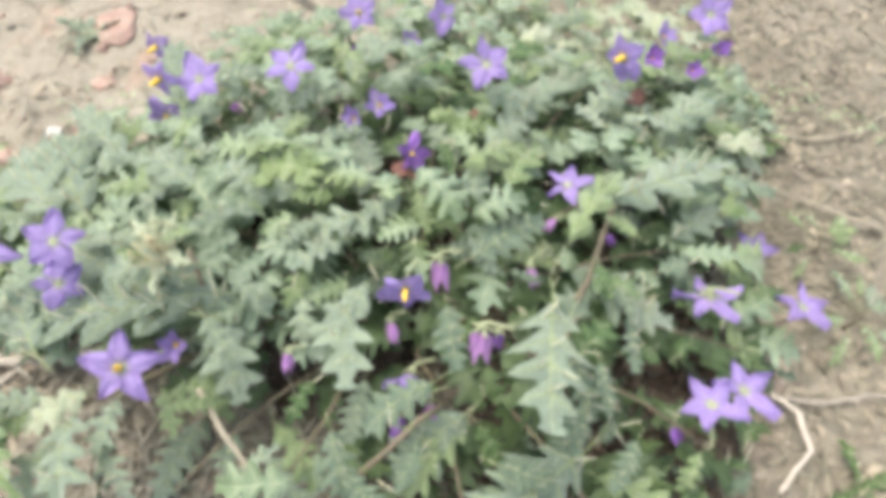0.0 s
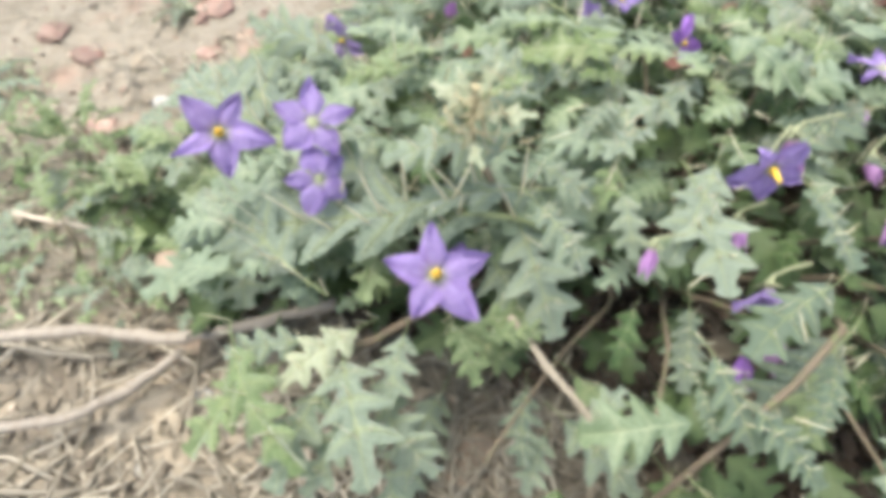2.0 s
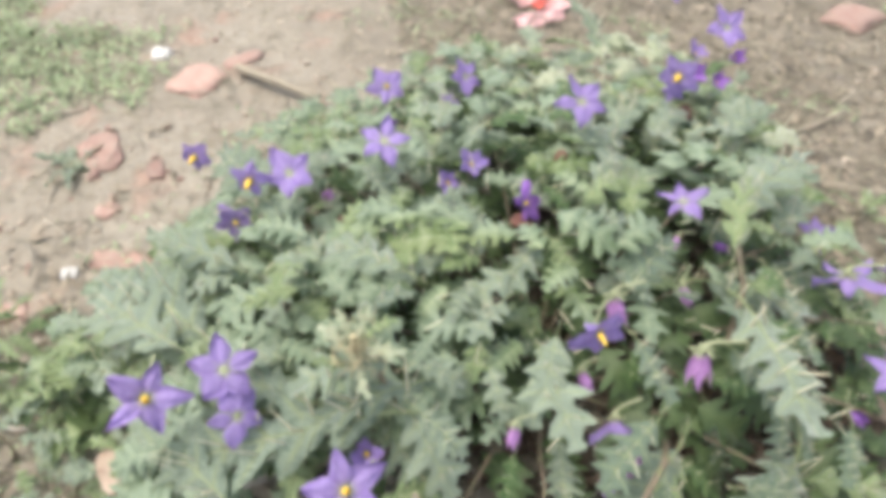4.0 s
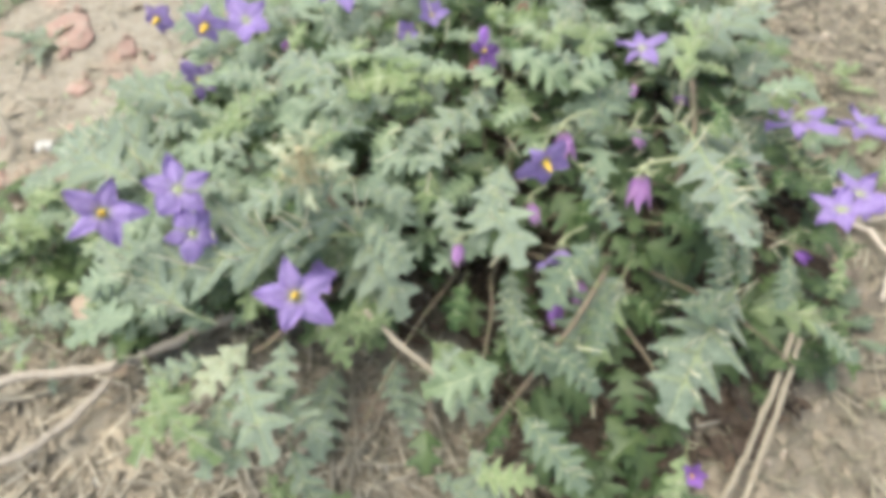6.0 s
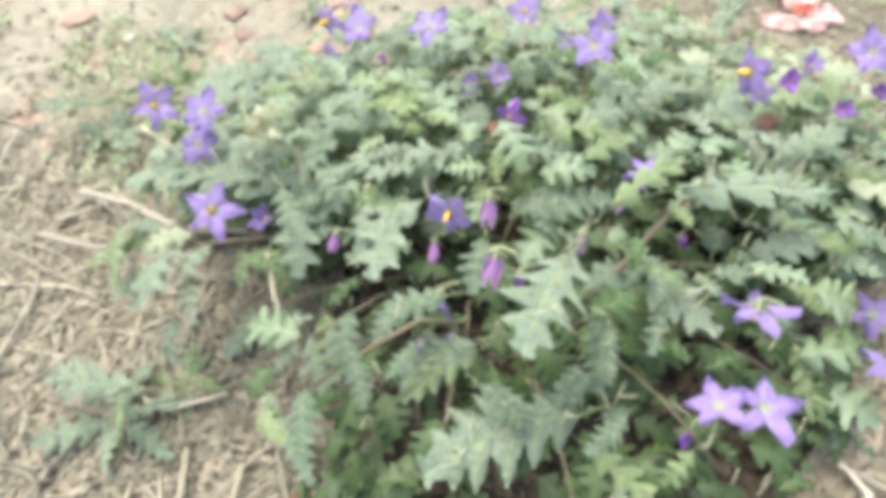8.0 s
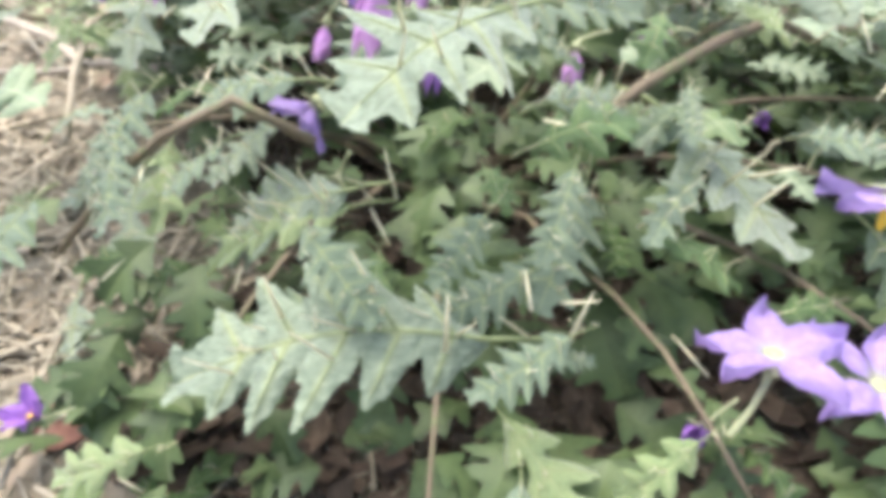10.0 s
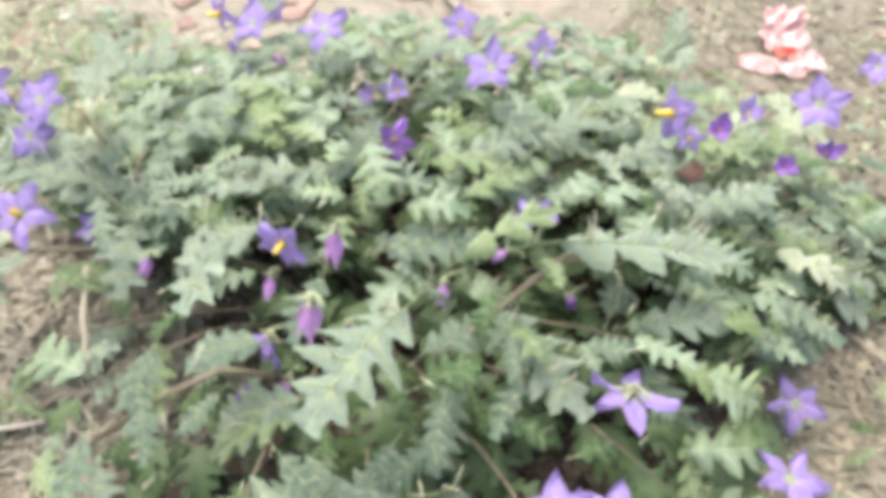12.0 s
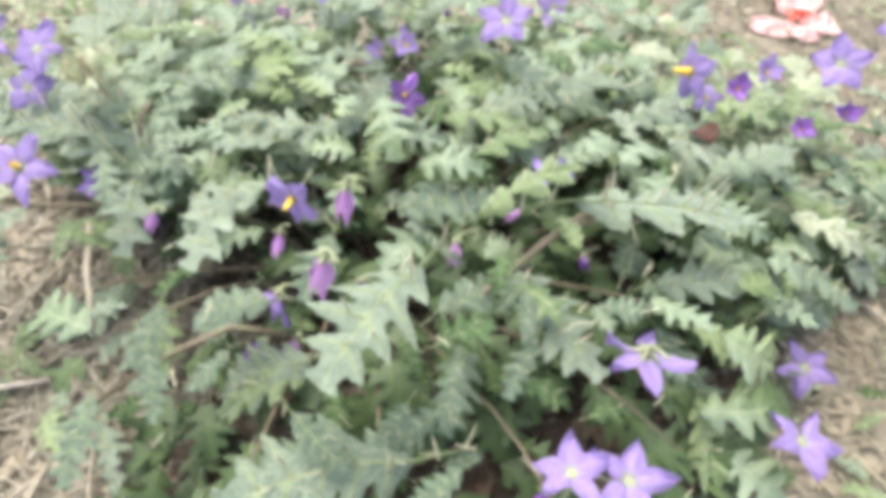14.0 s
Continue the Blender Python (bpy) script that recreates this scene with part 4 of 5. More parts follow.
twig("dry_twig", [(-0.36, 0.200, 0.012), (-0.307, 0.203, 0.014), (-0.266, 0.196, 0.015), (-0.240, 0.195, 0.020), (-0.213, 0.194, 0.030), (-0.165, 0.203, 0.038)], 0.0034, 0.0036, "grey-brown bent dry twig lying on the soil")
twig("dry_twig", [(-0.35, 0.150, 0.010), (-0.300, 0.154, 0.012), (-0.276, 0.167, 0.012), (-0.254, 0.190, 0.014)], 0.0030, 0.0026, "pale curved dry twig lying on the soil")
twig("dry_stalk", [(0.126, 0.096, 0.056), (0.105, 0.071, 0.036), (0.085, 0.050, 0.018), (0.062, 0.030, 0.005)], 0.0017, 0.0019, "long straight tan dry stalk leaning on leaves", "stalk", STALK)
twig("dry_stalk", [(0.130, 0.093, 0.054), (0.111, 0.068, 0.034), (0.092, 0.046, 0.016), (0.070, 0.024, 0.005)], 0.0017, 0.0019, "long straight tan dry stalk leaning on leaves", "stalk", STALK)
twig("dry_stalk", [(-0.178, 0.700, 0.006), (-0.14, 0.660, 0.008), (-0.095, 0.620, 0.006)], 0.0055, 0.0040, "pale dry stalk lying on bare soil", "stalk", STALK)
twig("dry_stalk", [(-0.105, 0.139, 0.106), (-0.088, 0.118, 0.096), (-0.072, 0.099, 0.084)], 0.0017, 0.0014, "tan broken straw caught among the leaves", "stalk", STALK)
twig("dry_twig", [(0.252, 0.192, 0.006), (0.269, 0.178, 0.006), (0.269, 0.151, 0.005), (0.240, 0.124, 0.004)], 0.0024, 0.0016, "thin branched dry twig on the soil")
twig("dry_twig", [(0.258, 0.188, 0.006), (0.29, 0.186, 0.005), (0.327, 0.192, 0.005), (0.37, 0.188, 0.004)], 0.0020, 0.0012, "thin branched dry twig on the soil")
twig("dry_stalk", [(0.44, 0.47, 0.006), (0.37, 0.45, 0.007), (0.31, 0.47, 0.005)], 0.0022, 0.0016, "thin bent dry stalk on litter", "stalk", STALK)
twig("dry_stalk", [(0.40, 0.345, 0.005), (0.34, 0.372, 0.008), (0.29, 0.40, 0.006)], 0.0020, 0.0016, "thin bent dry stalk on litter", "stalk", STALK)
twig("dry_stalk", [(-0.13, 0.045, 0.004), (-0.115, 0.02, 0.005), (-0.11, -0.02, 0.004)], 0.0022, 0.0020, "pale upright broken straw beside the leaves", "stalk", STALK)
twig("dry_stalk", [(-0.09, 0.05, 0.006), (-0.08, 0.02, 0.006), (-0.085, -0.03, 0.004)], 0.0024, 0.0020, "pale broken straw beside the leaves", "stalk", STALK)
twig("dry_twig", [(-0.20, 0.065, 0.004), (-0.16, 0.06, 0.006), (-0.125, 0.085, 0.012)], 0.0022, 0.0016, "pale crooked dry twig on the soil")
twig("dry_twig", [(-0.38, 0.30, 0.004), (-0.33, 0.285, 0.006), (-0.28, 0.30, 0.006), (-0.25, 0.285, 0.006)], 0.0018, 0.0014, "pale crooked dry twig on the soil")


def crumpled(name, outline, lift, mat, label, category, at, turn=0.0, seed=1, group=""):
    """A thin curled sheet inside an outline of radii, with thickness."""
    rng = random.Random(seed)
    n, rings = len(outline), 6
    verts, faces = [(0, 0, lift * 0.3)], []
    for j in range(1, rings + 1):
        for k, rad in enumerate(outline):
            a = 2 * math.pi * k / n
            r = rad * j / rings
            x, y = r * math.cos(a), r * math.sin(a)
            z = lift * (0.3 + 0.7 * noise.noise((x * 55 + seed, y * 55, seed * 0.7)) + 0.5 * (j / rings) ** 2 * math.sin(2 * a + seed))
            verts.append((x, y, max(z, -0.002)))
    for k in range(n):
        faces.append((0, 1 + k, 1 + (k + 1) % n))
        for j in range(rings - 1):
            a, b = 1 + j * n + k, 1 + j * n + (k + 1) % n
            faces.append((a, a + n, b + n, b))
    ob = new(name, from_lists(name, verts, faces, mat))
    solid = ob.modifiers.new("thickness", "SOLIDIFY")
    solid.thickness = 0.0006
    x, y = at[0], at[1]
    ob.matrix_world = pose(x, y, (at[2] if len(at) > 2 else ground_height(x, y) + 0.003), 0, 0, turn)
    return tagged(ob, label, category, group)


def leaf_outline(length, width, n=20):
    return [1 / math.sqrt((math.cos(2 * math.pi * k / n) / length) ** 2 + (math.sin(2 * math.pi * k / n) / width) ** 2) for k in range(n)]


crumpled("dry_leaf", leaf_outline(0.042, 0.012), 0.007, DRY_LEAF, "long tan curled dead leaf lying on the soil", "dead leaf", (0.257, 0.203), 53, 3, "dead leaves")
crumpled("dry_leaf", leaf_outline(0.016, 0.009), 0.005, DRY_LEAF, "curled tan dead leaf lying on the soil", "dead leaf", (0.240, 0.160), 20, 4, "dead leaves")
crumpled("dry_leaf", leaf_outline(0.012, 0.007), 0.006, RED_LEAF, "reddish-brown dead leaf on the soil beside stems", "dead leaf", (0.200, 0.180), -30, 5, "dead leaves")
crumpled("dry_leaf", leaf_outline(0.014, 0.007), 0.006, DRY_LEAF, "pinkish-tan curled dead leaf beside the plant", "dead leaf", (-0.262, 0.224, 0.035), 100, 6, "dead leaves")
crumpled("dry_leaf", leaf_outline(0.015, 0.010), 0.008, DRY_LEAF, "pale tan dead leaf on the soil", "dead leaf", (-0.112, 0.13), 40, 7, "dead leaves")
crumpled("dry_leaf", leaf_outline(0.013, 0.009), 0.007, RED_LEAF, "brown dead leaf on the soil", "dead leaf", (-0.04, 0.045), 10, 8, "dead leaves")
crumpled("dry_leaf", leaf_outline(0.009, 0.004), 0.007, RED_LEAF, "reddish withered leaf caught on the plant", "dead leaf", (0.035, 0.318, 0.130), 80, 9, "dead leaves")
crumpled("dry_leaf", leaf_outline(0.009, 0.004), 0.006, RED_LEAF, "reddish withered leaf caught on the plant", "dead leaf", (-0.006, 0.272, 0.128), -10, 10, "dead leaves")
crumpled("dry_leaf", leaf_outline(0.009, 0.0045), 0.006, RED_LEAF, "orange-brown withered leaf caught on the plant", "dead leaf", (-0.11, 0.318, 0.104), 15, 12, "dead leaves")
crumpled("dry_leaf", leaf_outline(0.010, 0.006), 0.006, RED_LEAF, "dark reddish withered leaf caught on the plant", "dead leaf", (0.156, 0.366, 0.114), 40, 13, "dead leaves")


def stone(name, x, y, sx, sy, sz, mat, label, category, seed, group=""):
    """A rough broken lump, flattened and half sunk into the soil."""
    bm = bmesh.new()
    bmesh.ops.create_icosphere(bm, subdivisions=3, radius=1)
    for v in bm.verts:
        p = v.co.copy()
        k = 1 + 0.28 * noise.noise(p * 1.3 + Vector((seed, 0, 0))) + 0.10 * noise.noise(p * 4 + Vector((0, seed, 0)))
        q = Vector((max(-0.78, min(0.78, p.x)), max(-0.8, min(0.8, p.y)), max(-0.7, min(0.62, p.z)))) * k
        v.co = Vector((q.x * sx, q.y * sy, q.z * sz * 0.6))
    ob = new(name, finish(bm, name, mat))
    ob.matrix_world = pose(x, y, ground_height(x, y) + 0.12 * sz, 0, 0, seed * 53)
    return tagged(ob, label, category, group)


stone("brick_piece", -0.222, 0.690, 0.036, 0.028, 0.012, BRICK, "flat orange-red broken brick piece in the soil", "brick piece", 1, "brick pieces")
stone("brick_piece", -0.309, 0.580, 0.034, 0.022, 0.007, BRICK, "dull red broken brick piece sunk in soil", "brick piece", 2, "brick pieces")
stone("brick_piece", -0.283, 0.434, 0.034, 0.014, 0.007, BRICK, "dull red broken brick piece sunk in soil", "brick piece", 3, "brick pieces")
stone("brick_piece", -0.17, 0.735, 0.03, 0.014, 0.007, BRICK, "small flat red brick piece in soil", "brick piece", 4, "brick pieces")
stone("brick_piece", -0.44, 0.54, 0.018, 0.014, 0.007, BRICK, "small red brick crumb in soil", "brick piece", 5, "brick pieces")
stone("brick_piece", -0.40, 0.50, 0.016, 0.012, 0.007, BRICK, "small red brick crumb in soil", "brick piece", 6, "brick pieces")
stone("brick_piece", -0.36, 0.40, 0.014, 0.011, 0.006, BRICK, "small red brick crumb in soil", "brick piece", 7, "brick pieces")
stone("brick_piece", -0.598, 0.442, 0.022, 0.016, 0.010, BRICK, "small red brick crumb in soil", "brick piece", 8, "brick pieces")
stone("brick_piece", -0.463, 0.257, 0.012, 0.010, 0.006, BRICK, "small red brick crumb in soil", "brick piece", 9, "brick pieces")
stone("brick_piece", 0.34, 0.90, 0.05, 0.02, 0.012, BRICK, "long dull red brick piece in soil", "brick piece", 10, "brick pieces")
stone("brick_piece", 0.605, 0.660, 0.045, 0.036, 0.020, BRICK, "dull red broken brick piece among litter", "brick piece", 14, "brick pieces")
stone("brick_piece", -0.30, 0.50, 0.013, 0.012, 0.006, BRICK, "small red brick crumb in soil", "brick piece", 11, "brick pieces")
stone("brick_piece", -0.26, 0.545, 0.018, 0.010, 0.006, BRICK, "small orange brick crumb in soil", "brick piece", 12, "brick pieces")
for k, (x, y, r) in enumerate(((-0.323, 0.430, 0.009), (-0.299, 0.317, 0.006), (-0.262, 0.765, 0.016), (-0.245, 0.175, 0.005), (-0.335, 0.10, 0.006), (-0.52, 0.44, 0.008), (0.26, 0.475, 0.010), (-0.27, 0.135, 0.005))):
    stone("pebble", x, y, r, r * 0.8, r * 0.7, PEBBLE, "small whitish pebble on the soil", "pebble", 20 + k, "white pebbles")


def wrapper():
    """A crumpled pale pink and red plastic wrapper in three folds."""
    base = tagged(new("plastic_wrapper"), "crumpled pink, white and red plastic wrapper on the soil", "wrapper")
    base.location = (0.20, 0.745, ground_height(0.20, 0.745))

    def fold(sx, sy, amp, mat, m, seed, label):
        n = 18
        verts, faces = [], []
        for j in range(n + 1):
            for i in range(n + 1):
                u, v = 2 * i / n - 1, 2 * j / n - 1
                edge = 1 - 0.22 * noise.noise((u * 2, v * 2, seed))
                z = amp * (abs(noise.noise((u * 1.2, v * 1.2, seed + 3.1))) * 1.6 + 0.18 * noise.noise((u * 4, v * 4, seed)))
                verts.append((u * sx * edge, v * sy * edge, z))
        for j in range(n):
            for i in range(n):
                a = j * (n + 1) + i
                faces.append((a, a + 1, a + n + 2, a + n + 1))
        ob = part("fold", from_lists("fold", verts, faces, mat, smooth=False), base, m, label)
        ob.modifiers.new("thickness", "SOLIDIFY").thickness = 0.0005

    fold(0.024, 0.026, 0.020, WRAP, pose(-0.006, 0.060, 0.014, 35, 10, 20), 1.0, "pale pink crumpled film")
    fold(0.034, 0.011, 0.010, WRAP, pose(-0.004, -0.008, 0.006, 10, 0, 12), 2.0, "white and pink strip")
    fold(0.013, 0.008, 0.007, WRAP_RED, pose(0.004, 0.014, 0.014, 20, 5, 30), 3.0, "red printed part")
    fold(0.018, 0.012, 0.010, WRAP, pose(0.026, 0.014, 0.008, 15, -10, 20), 4.0, "pale folded end")


wrapper()


# ---- small weeds ----
def weed(x, y, size, hue, count, seed, label):
    """A small weed: a rosette of a few lobed leaves on the soil."""
    rng = random.Random(seed)
    z0 = ground_height(x, y)
    base = tagged(new("small_weed"), label, "weed", "small weeds")
    base.location = (x, y, z0)
    turn = rng.uniform(0, 6.28)
    for k in range(count):
        a = turn + 2 * math.pi * k / count + rng.uniform(-0.3, 0.3)
        r = size * rng.uniform(0.75, 1.1)
        leaf(x, y, z0 + 0.006, x + r * math.cos(a), y + r * math.sin(a), z0 + r * rng.uniform(0.15, 0.5), rng.uniform(0.5, 0.75), hue, 0.0, base)


weed(-0.459, 0.452, 0.040, 0, 6, 1, "small grey-green weed seedling on bare soil")
weed(-0.330, 0.560, 0.036, 0, 6, 2, "small grey-green weed seedling on bare soil")
weed(-0.161, 0.086, 0.030, 1, 6, 17, "small yellow-green prickly seedling on the soil")
weed(-0.185, 0.045, 0.048, 0, 6, 5, "small grey-green prickly seedling on the soil")
weed(-0.30, 0.30, 0.030, 1, 5, 6, "small yellow-green weed beside the plant")
weed(0.275, 0.480, 0.040, 0, 5, 7, "small grey-green weed beside the plant")
weed(-0.405, 0.285, 0.045, 0, 7, 8, "small grey-green weed on bare soil")
weed(0.02, 0.045, 0.035, 2, 5, 9, "small green weed on shaded soil")
weed(0.30, 0.13, 0.030, 2, 4, 10, "small green weed among litter")


def bushy_weed(x, y, radius, height, hue, count, seed, label):
    """A leafy weed: a short stem with many small lobed leaves over a dome."""
    rng = random.Random(seed)
    z0 = ground_height(x, y)
    base = tagged(new("leafy_weed"), label, "weed", "leafy weeds")
    base.location = (x, y, z0)
    stem([(x, y, z0), (x + 0.1 * radius, y, z0 + 0.4 * height), (x, y + 0.1 * radius, z0 + 0.8 * height)], 0.0016, 0.0008, base)
    for k in range(count):
        a, q = 2.4 * k + rng.uniform(-0.4, 0.4), math.sqrt((k + 0.5) / count)
        c = Vector((x + 0.55 * radius * q * math.cos(a), y + 0.55 * radius * q * math.sin(a), z0 + 0.006 + height * (1 - 0.8 * q * q) * rng.uniform(0.7, 1.0)))
        d = Vector((math.cos(a), math.sin(a), 0.7 - 0.9 * q + rng.uniform(-0.2, 0.2))).normalized() * radius * rng.uniform(0.45, 0.75)
        t = c + d
        t.z = max(t.z, z0 + 0.004)
        leaf(*c, *t, rng.uniform(0.6, 0.9), hue if rng.random() < 0.75 else (1 if hue == 0 else 2), None, base)


bushy_weed(-0.352, 0.349, 0.045, 0.045, 1, 18, 21, "bushy bright yellow-green weed on bare soil")
bushy_weed(-0.310, 0.318, 0.040, 0.045, 1, 14, 22, "bushy bright yellow-green weed beside the plant")
bushy_weed(-0.400, 0.362, 0.042, 0.040, 1, 14, 23, "bushy bright yellow-green weed on bare soil")
bushy_weed(-0.338, 0.272, 0.045, 0.035, 0, 14, 24, "low grey-green leafy weed beside dry twigs")
bushy_weed(-0.298, 0.238, 0.036, 0.030, 0, 11, 25, "low grey-green leafy weed beside dry twigs")
bushy_weed(-0.250, 0.232, 0.038, 0.045, 0, 12, 26, "pale grey-green leafy shoot beside dry twigs")
bushy_weed(0.155, 0.118, 0.034, 0.026, 1, 10, 27, "yellow-green leafy shoot beside leaning stalks")
bushy_weed(0.190, 0.112, 0.036, 0.022, 4, 9, 28, "grey-green leafy shoot beside leaning stalks")
bushy_weed(0.238, 0.222, 0.034, 0.034, 4, 10, 31, "green leafy shoot under violet flowers")
bushy_weed(0.330, 0.320, 0.036, 0.030, 1, 9, 29, "small yellow-green leafy weed among litter")
bushy_weed(0.335, 0.252, 0.042, 0.030, 0, 10, 30, "small grey-green leafy weed among litter")


# ---- litter, crumbs and grass ----
def scatter_straw(name, count, seed, spot, length, radius, label, mat=None):
    rng = random.Random(seed)
    verts, faces = [], []
    for _ in range(count):
        x, y = spot(rng)
        a = rng.uniform(0, math.pi * 2)
        l = rng.uniform(*length) * 0.5
        d = Vector((math.cos(a), math.sin(a), 0)) * l
        z = ground_height(x, y) + rng.uniform(0.001, 0.007)
        p0, p1 = Vector((x, y, z)) - d, Vector((x, y, z)) + d
        p0.z += rng.uniform(-0.003, 0.004)
        p1.z += rng.uniform(-0.003, 0.006)
        line = bent(rng, p0, p1, l * rng.uniform(0.0, 0.22), 4)
        r = rng.uniform(*radius)
        tube(verts, faces, line, [r, r * 1.05, r, r * 0.9, r * 0.6], 4, rng.uniform(0.25, 0.6))
    return tagged(new(name, from_lists(name, verts, faces, mat or STRAW)), label, "litter", kind="stuff")


def left_front(rng):
    while True:
        x, y = rng.gauss(-0.32, 0.19), rng.gauss(0.07, 0.20)
        if x < -0.02 and rng.random() < (0.3 if y > 0.23 else 0.5 if y > 0.15 else 1.0):
            return x, y


def right_side(rng):
    while True:
        x, y = 0.02 + abs(rng.gauss(0, 0.46)), rng.gauss(0.42, 0.42)
        if not (in_plant(x, y) and y > 0.12):
            return x, y


def all_round(rng):
    return rng.gauss(0.1, 0.9), rng.gauss(0.8, 0.9)


scatter_straw("straw_litter", 380, 1, left_front, (0.035, 0.11), (0.0008, 0.0021), "pale dry straw and stalks strewn on the soil")
scatter_straw("straw_litter", 12000, 2, right_side, (0.004, 0.022), (0.0003, 0.0008), "fine dry grey-brown grass litter matted on soil", LITTER)
scatter_straw("straw_litter", 3600, 3, left_front, (0.008, 0.042), (0.0003, 0.0010), "fine dry straw bits strewn on the soil")
scatter_straw("straw_litter", 260, 14, right_side, (0.015, 0.05), (0.0005, 0.0011), "pale dry grass stalks and bits strewn on the soil")
scatter_straw("straw_litter", 700, 15, lambda rng: (rng.gauss(-0.125, 0.05), rng.gauss(0.105, 0.04)), (0.010, 0.045), (0.0004, 0.0011), "pale dry straw and stalk bits before the plant")
scatter_straw("straw_litter", 6500, 4, all_round, (0.010, 0.045), (0.0005, 0.0011), "fine dry grass litter on the soil", LITTER)


def scatter_crumbs(name, count, seed, spot, size, mat, label):
    rng = random.Random(seed)
    phi = (1 + 5 ** 0.5) / 2
    ico = [Vector(p).normalized() for p in ((-1, phi, 0), (1, phi, 0), (-1, -phi, 0), (1, -phi, 0), (0, -1, phi), (0, 1, phi), (0, -1, -phi), (0, 1, -phi), (phi, 0, -1), (phi, 0, 1), (-phi, 0, -1), (-phi, 0, 1))]
    tris = ((0, 11, 5), (0, 5, 1), (0, 1, 7), (0, 7, 10), (0, 10, 11), (1, 5, 9), (5, 11, 4), (11, 10, 2), (10, 7, 6), (7, 1, 8), (3, 9, 4), (3, 4, 2), (3, 2, 6), (3, 6, 8), (3, 8, 9), (4, 9, 5), (2, 4, 11), (6, 2, 10), (8, 6, 7), (9, 8, 1))
    verts, faces = [], []
    for _ in range(count):
        x, y = spot(rng)
        r = size[0] + (size[1] - size[0]) * rng.random() ** 5
        z = ground_height(x, y) + 0.1 * r
        turn = Euler((rng.uniform(0, 6), rng.uniform(0, 6), rng.uniform(0, 6))).to_matrix()
        s = Vector((rng.uniform(0.7, 1.3), rng.uniform(0.6, 1.1), rng.uniform(0.5, 0.9)))
        o = len(verts)
        for p in ico:
            q = turn @ Vector((p.x * s.x, p.y * s.y, p.z * s.z)) * r * rng.uniform(0.8, 1.15)
            verts.append((x + q.x, y + q.y, z + q.z))
        faces.extend((o + a, o + b, o + c) for a, b, c in tris)
    return tagged(new(name, from_lists(name, verts, faces, mat, smooth=False)), label, "soil crumbs", kind="stuff")


def scatter_flakes(count, seed, spot, mat, label):
    """Small dry leaf and bark flakes lying on the open soil."""
    rng = random.Random(seed)
    verts, faces = [], []
    for _ in range(count):
        x, y = spot(rng)
        z = ground_height(x, y) + rng.uniform(0.001, 0.004)
        turn = Euler((rng.gauss(0, 0.25), rng.gauss(0, 0.25), rng.uniform(0, 6))).to_matrix()
        l, w = rng.uniform(0.002, 0.011), rng.uniform(0.0012, 0.0045)
        o = len(verts)
        for px, py, pz in ((-l, 0, 0), (-0.3 * l, -w, 0.001), (l, 0.2 * w, 0.001), (0.2 * l, w, 0.001), (0, 0, 0.0018)):
            v = turn @ Vector((px, py, pz))
            verts.append((x + v.x, y + v.y, z + v.z))
        faces.extend(((o, o + 1, o + 4), (o + 1, o + 2, o + 4), (o + 2, o + 3, o + 4), (o + 3, o, o + 4)))
    return tagged(new("leaf_flakes", from_lists("leaf_flakes", verts, faces, mat)), label, "litter", kind="stuff")


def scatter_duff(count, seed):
    """Brown dead-leaf flakes that cover the soil under the crown, their colour darkened for its shade."""
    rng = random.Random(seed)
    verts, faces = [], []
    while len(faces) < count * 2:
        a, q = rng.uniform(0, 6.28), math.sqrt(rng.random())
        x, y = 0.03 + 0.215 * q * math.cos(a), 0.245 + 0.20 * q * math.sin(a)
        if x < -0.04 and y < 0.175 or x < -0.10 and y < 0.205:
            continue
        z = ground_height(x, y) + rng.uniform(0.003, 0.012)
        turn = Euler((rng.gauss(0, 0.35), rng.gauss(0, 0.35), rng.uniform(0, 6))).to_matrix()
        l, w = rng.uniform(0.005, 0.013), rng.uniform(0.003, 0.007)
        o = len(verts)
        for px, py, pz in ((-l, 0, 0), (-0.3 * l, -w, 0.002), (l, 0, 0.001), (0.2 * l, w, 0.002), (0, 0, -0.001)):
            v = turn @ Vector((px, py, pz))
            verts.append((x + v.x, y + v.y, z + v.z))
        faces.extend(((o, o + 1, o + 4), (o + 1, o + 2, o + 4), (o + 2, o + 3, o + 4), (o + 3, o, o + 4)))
    return tagged(new("leaf_litter", from_lists("leaf_litter", verts, faces, DUFF)), "brown leaf litter under the plant, darkened for the shade there", "litter", kind="stuff")


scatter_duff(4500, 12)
scatter_flakes(8000, 31, left_front, FLAKE, "tan dry leaf and bark flakes among straw")
scatter_flakes(9000, 32, right_side, FLAKE, "grey-brown dry leaf flakes matted on soil")


def near_soil(rng):
    return rng.gauss(0, 0.45), 0.35 + rng.gauss(0, 0.4)


scatter_crumbs("soil_crumbs", 7000, 5, near_soil, (0.0010, 0.0055), CLOD, "small brown soil crumbs and grit")
scatter_crumbs("brick_crumbs", 120, 6, lambda rng: (rng.gauss(-0.42, 0.14), rng.gauss(0.5, 0.16)), (0.0015, 0.008), BRICK, "small red brick grit in the soil")


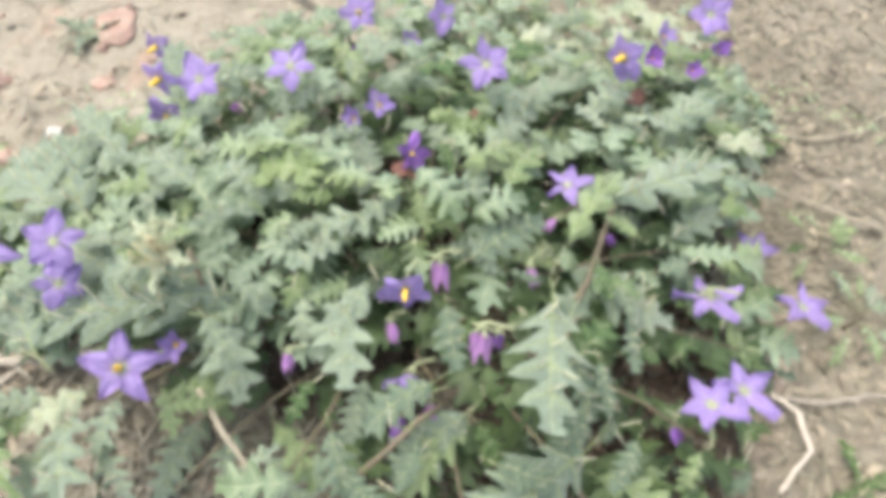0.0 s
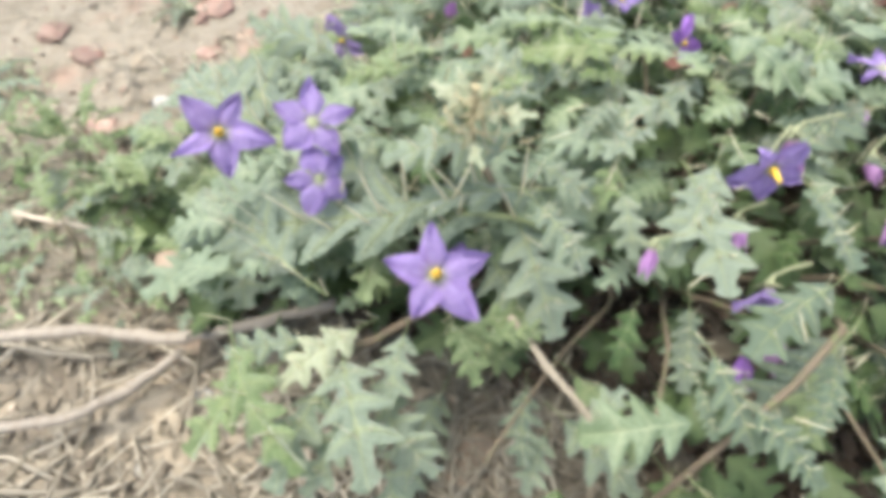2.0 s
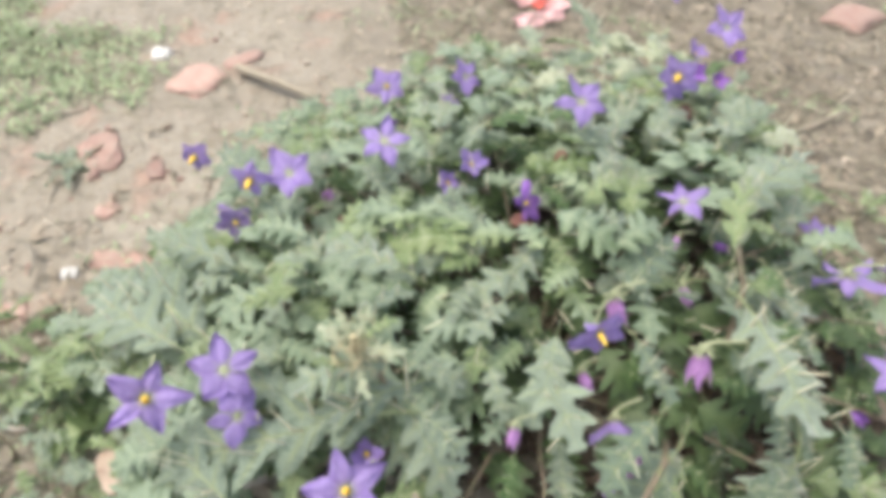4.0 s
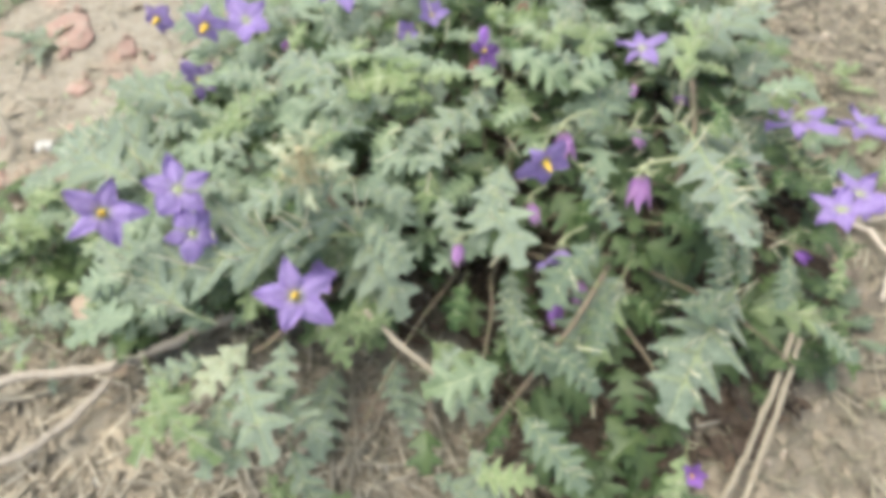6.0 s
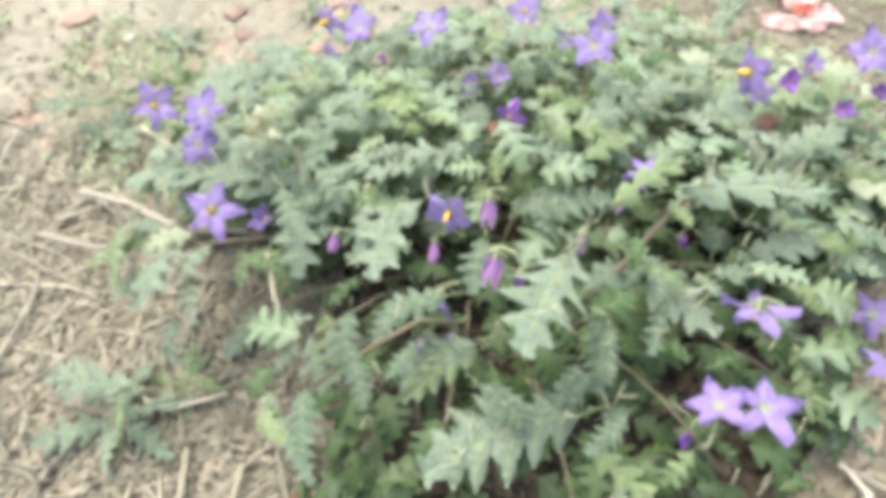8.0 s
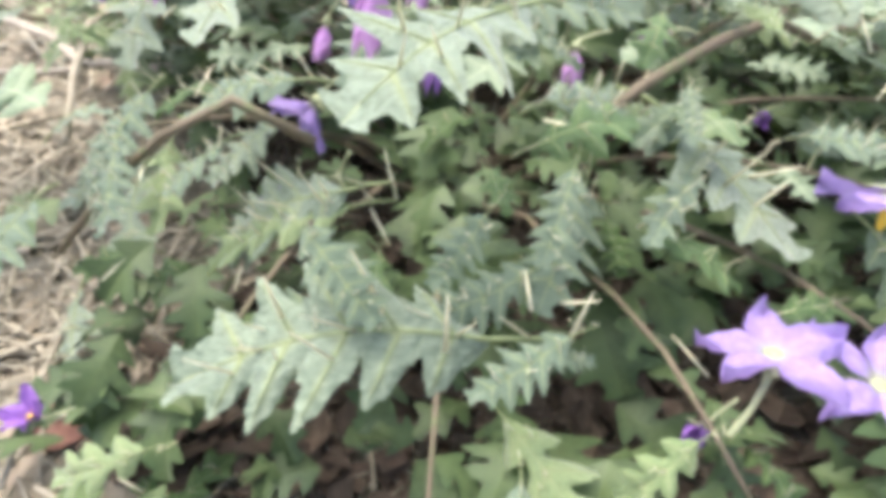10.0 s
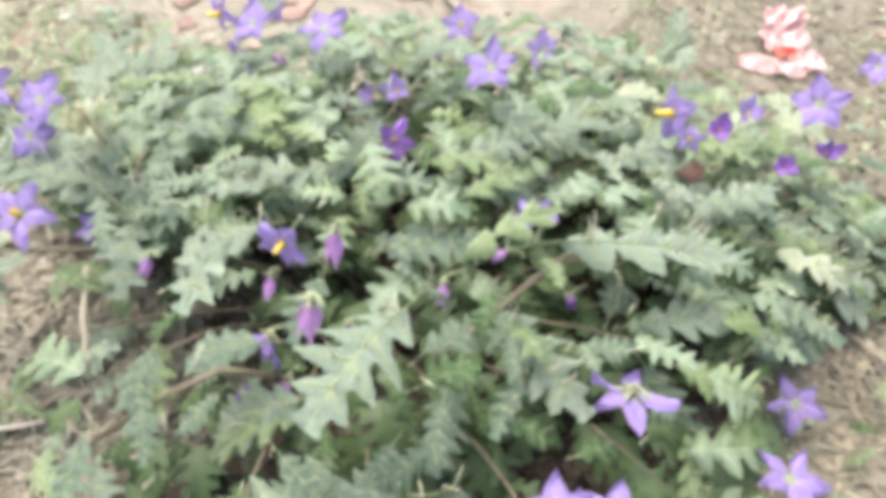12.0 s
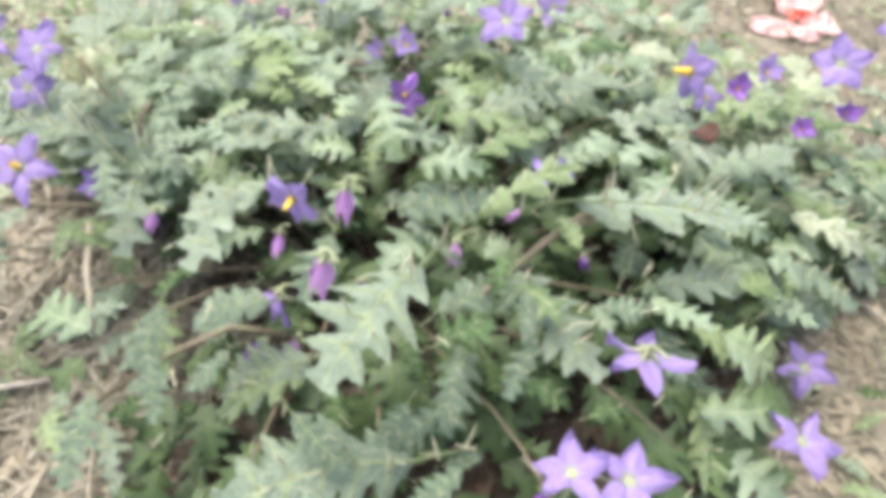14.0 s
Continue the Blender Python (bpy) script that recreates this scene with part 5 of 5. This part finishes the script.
def scatter_grass(count, seed, spot, height, label):
    rng = random.Random(seed)
    verts, faces = [], []
    for _ in range(count):
        x, y = spot(rng)
        z = ground_height(x, y)
        for _b in range(rng.randrange(2, 6)):
            a = rng.uniform(0, 6.28)
            h = rng.uniform(*height)
            lean = Vector((math.cos(a), math.sin(a), 0)) * h * rng.uniform(0.5, 1.3)
            b = Vector((x + rng.uniform(-0.004, 0.004), y + rng.uniform(-0.004, 0.004), z))
            side = Vector((-math.sin(a), math.cos(a), 0)) * 0.0011
            m, t = b + lean * 0.4 + Vector((0, 0, h * 0.6)), b + lean + Vector((0, 0, h * 0.7))
            o = len(verts)
            verts.extend(tuple(p) for p in (b - side, b + side, m + side * 0.8, m - side * 0.8, t))
            faces.extend(((o, o + 1, o + 2, o + 3), (o + 3, o + 2, o + 4)))
    return tagged(new("grass", from_lists("grass", verts, faces, GRASS)), label, "grass", kind="stuff")


def patches(x0, x1, y0, y1, floor, lift):
    """A spot inside a stretch of ground where small plants grow in patches; thicker away from the crown."""
    def spot(rng):
        while True:
            x, y = rng.gauss((x0 + x1) / 2, (x1 - x0) / 3.2), y0 + abs(rng.gauss(0, (y1 - y0) / 2))
            grown = noise.noise((x * 6, y * 6, 4.2)) + 0.5 * noise.noise((x * 17, y * 17, 1.2)) + lift * min(1.0, (y - y0) / 0.3)
            if grown > floor + rng.uniform(-0.15, 0.15) and not in_plant(x, y) and (x - x0) * (x1 - x) > -0.3 and math.hypot(x + 0.262, y - 0.765) > 0.03:
                return x, y
    return spot


def scatter_cress(count, seed, spot, label):
    """Low ground cover: tiny rounded leaves close to the soil."""
    rng = random.Random(seed)
    verts, faces = [], []
    for _ in range(count):
        x, y = spot(rng)
        z = ground_height(x, y) + rng.uniform(0.002, 0.010)
        turn = Euler((rng.gauss(0, 0.4), rng.gauss(0, 0.4), rng.uniform(0, 6))).to_matrix()
        l, w = rng.uniform(0.0018, 0.0048), rng.uniform(0.0009, 0.0021)
        o = len(verts)
        for px, py, pz in ((-l, 0, -0.001), (-0.4 * l, -w, 0.001), (0.5 * l, -0.8 * w, 0.001), (l, 0, 0), (0.5 * l, 0.8 * w, 0.001), (-0.4 * l, w, 0.001)):
            v = turn @ Vector((px, py, pz))
            verts.append((x + v.x, y + v.y, z + v.z))
        faces.append(tuple(range(o, o + 6)))
    return tagged(new("ground_cover", from_lists("ground_cover", verts, faces, GRASS)), label, "ground cover", kind="stuff")


far_left = patches(-0.95, -0.22, 0.62, 1.5, 0.18, 0.35)
right_ground = patches(0.12, 1.3, -0.1, 1.8, 0.30, 0.0)
scatter_grass(1500, 8, far_left, (0.008, 0.020), "short thin dry-green grass on bare soil")
scatter_grass(700, 9, right_ground, (0.006, 0.016), "short sparse grass among litter")
scatter_cress(17000, 10, far_left, "patches of tiny pale green ground-cover leaves")
scatter_cress(3500, 13, patches(-0.95, -0.30, 0.22, 0.75, 0.12, 0.0), "thin patches of tiny ground-cover leaves on bare soil")
scatter_cress(9000, 11, right_ground, "sparse tiny green ground-cover leaves among litter")
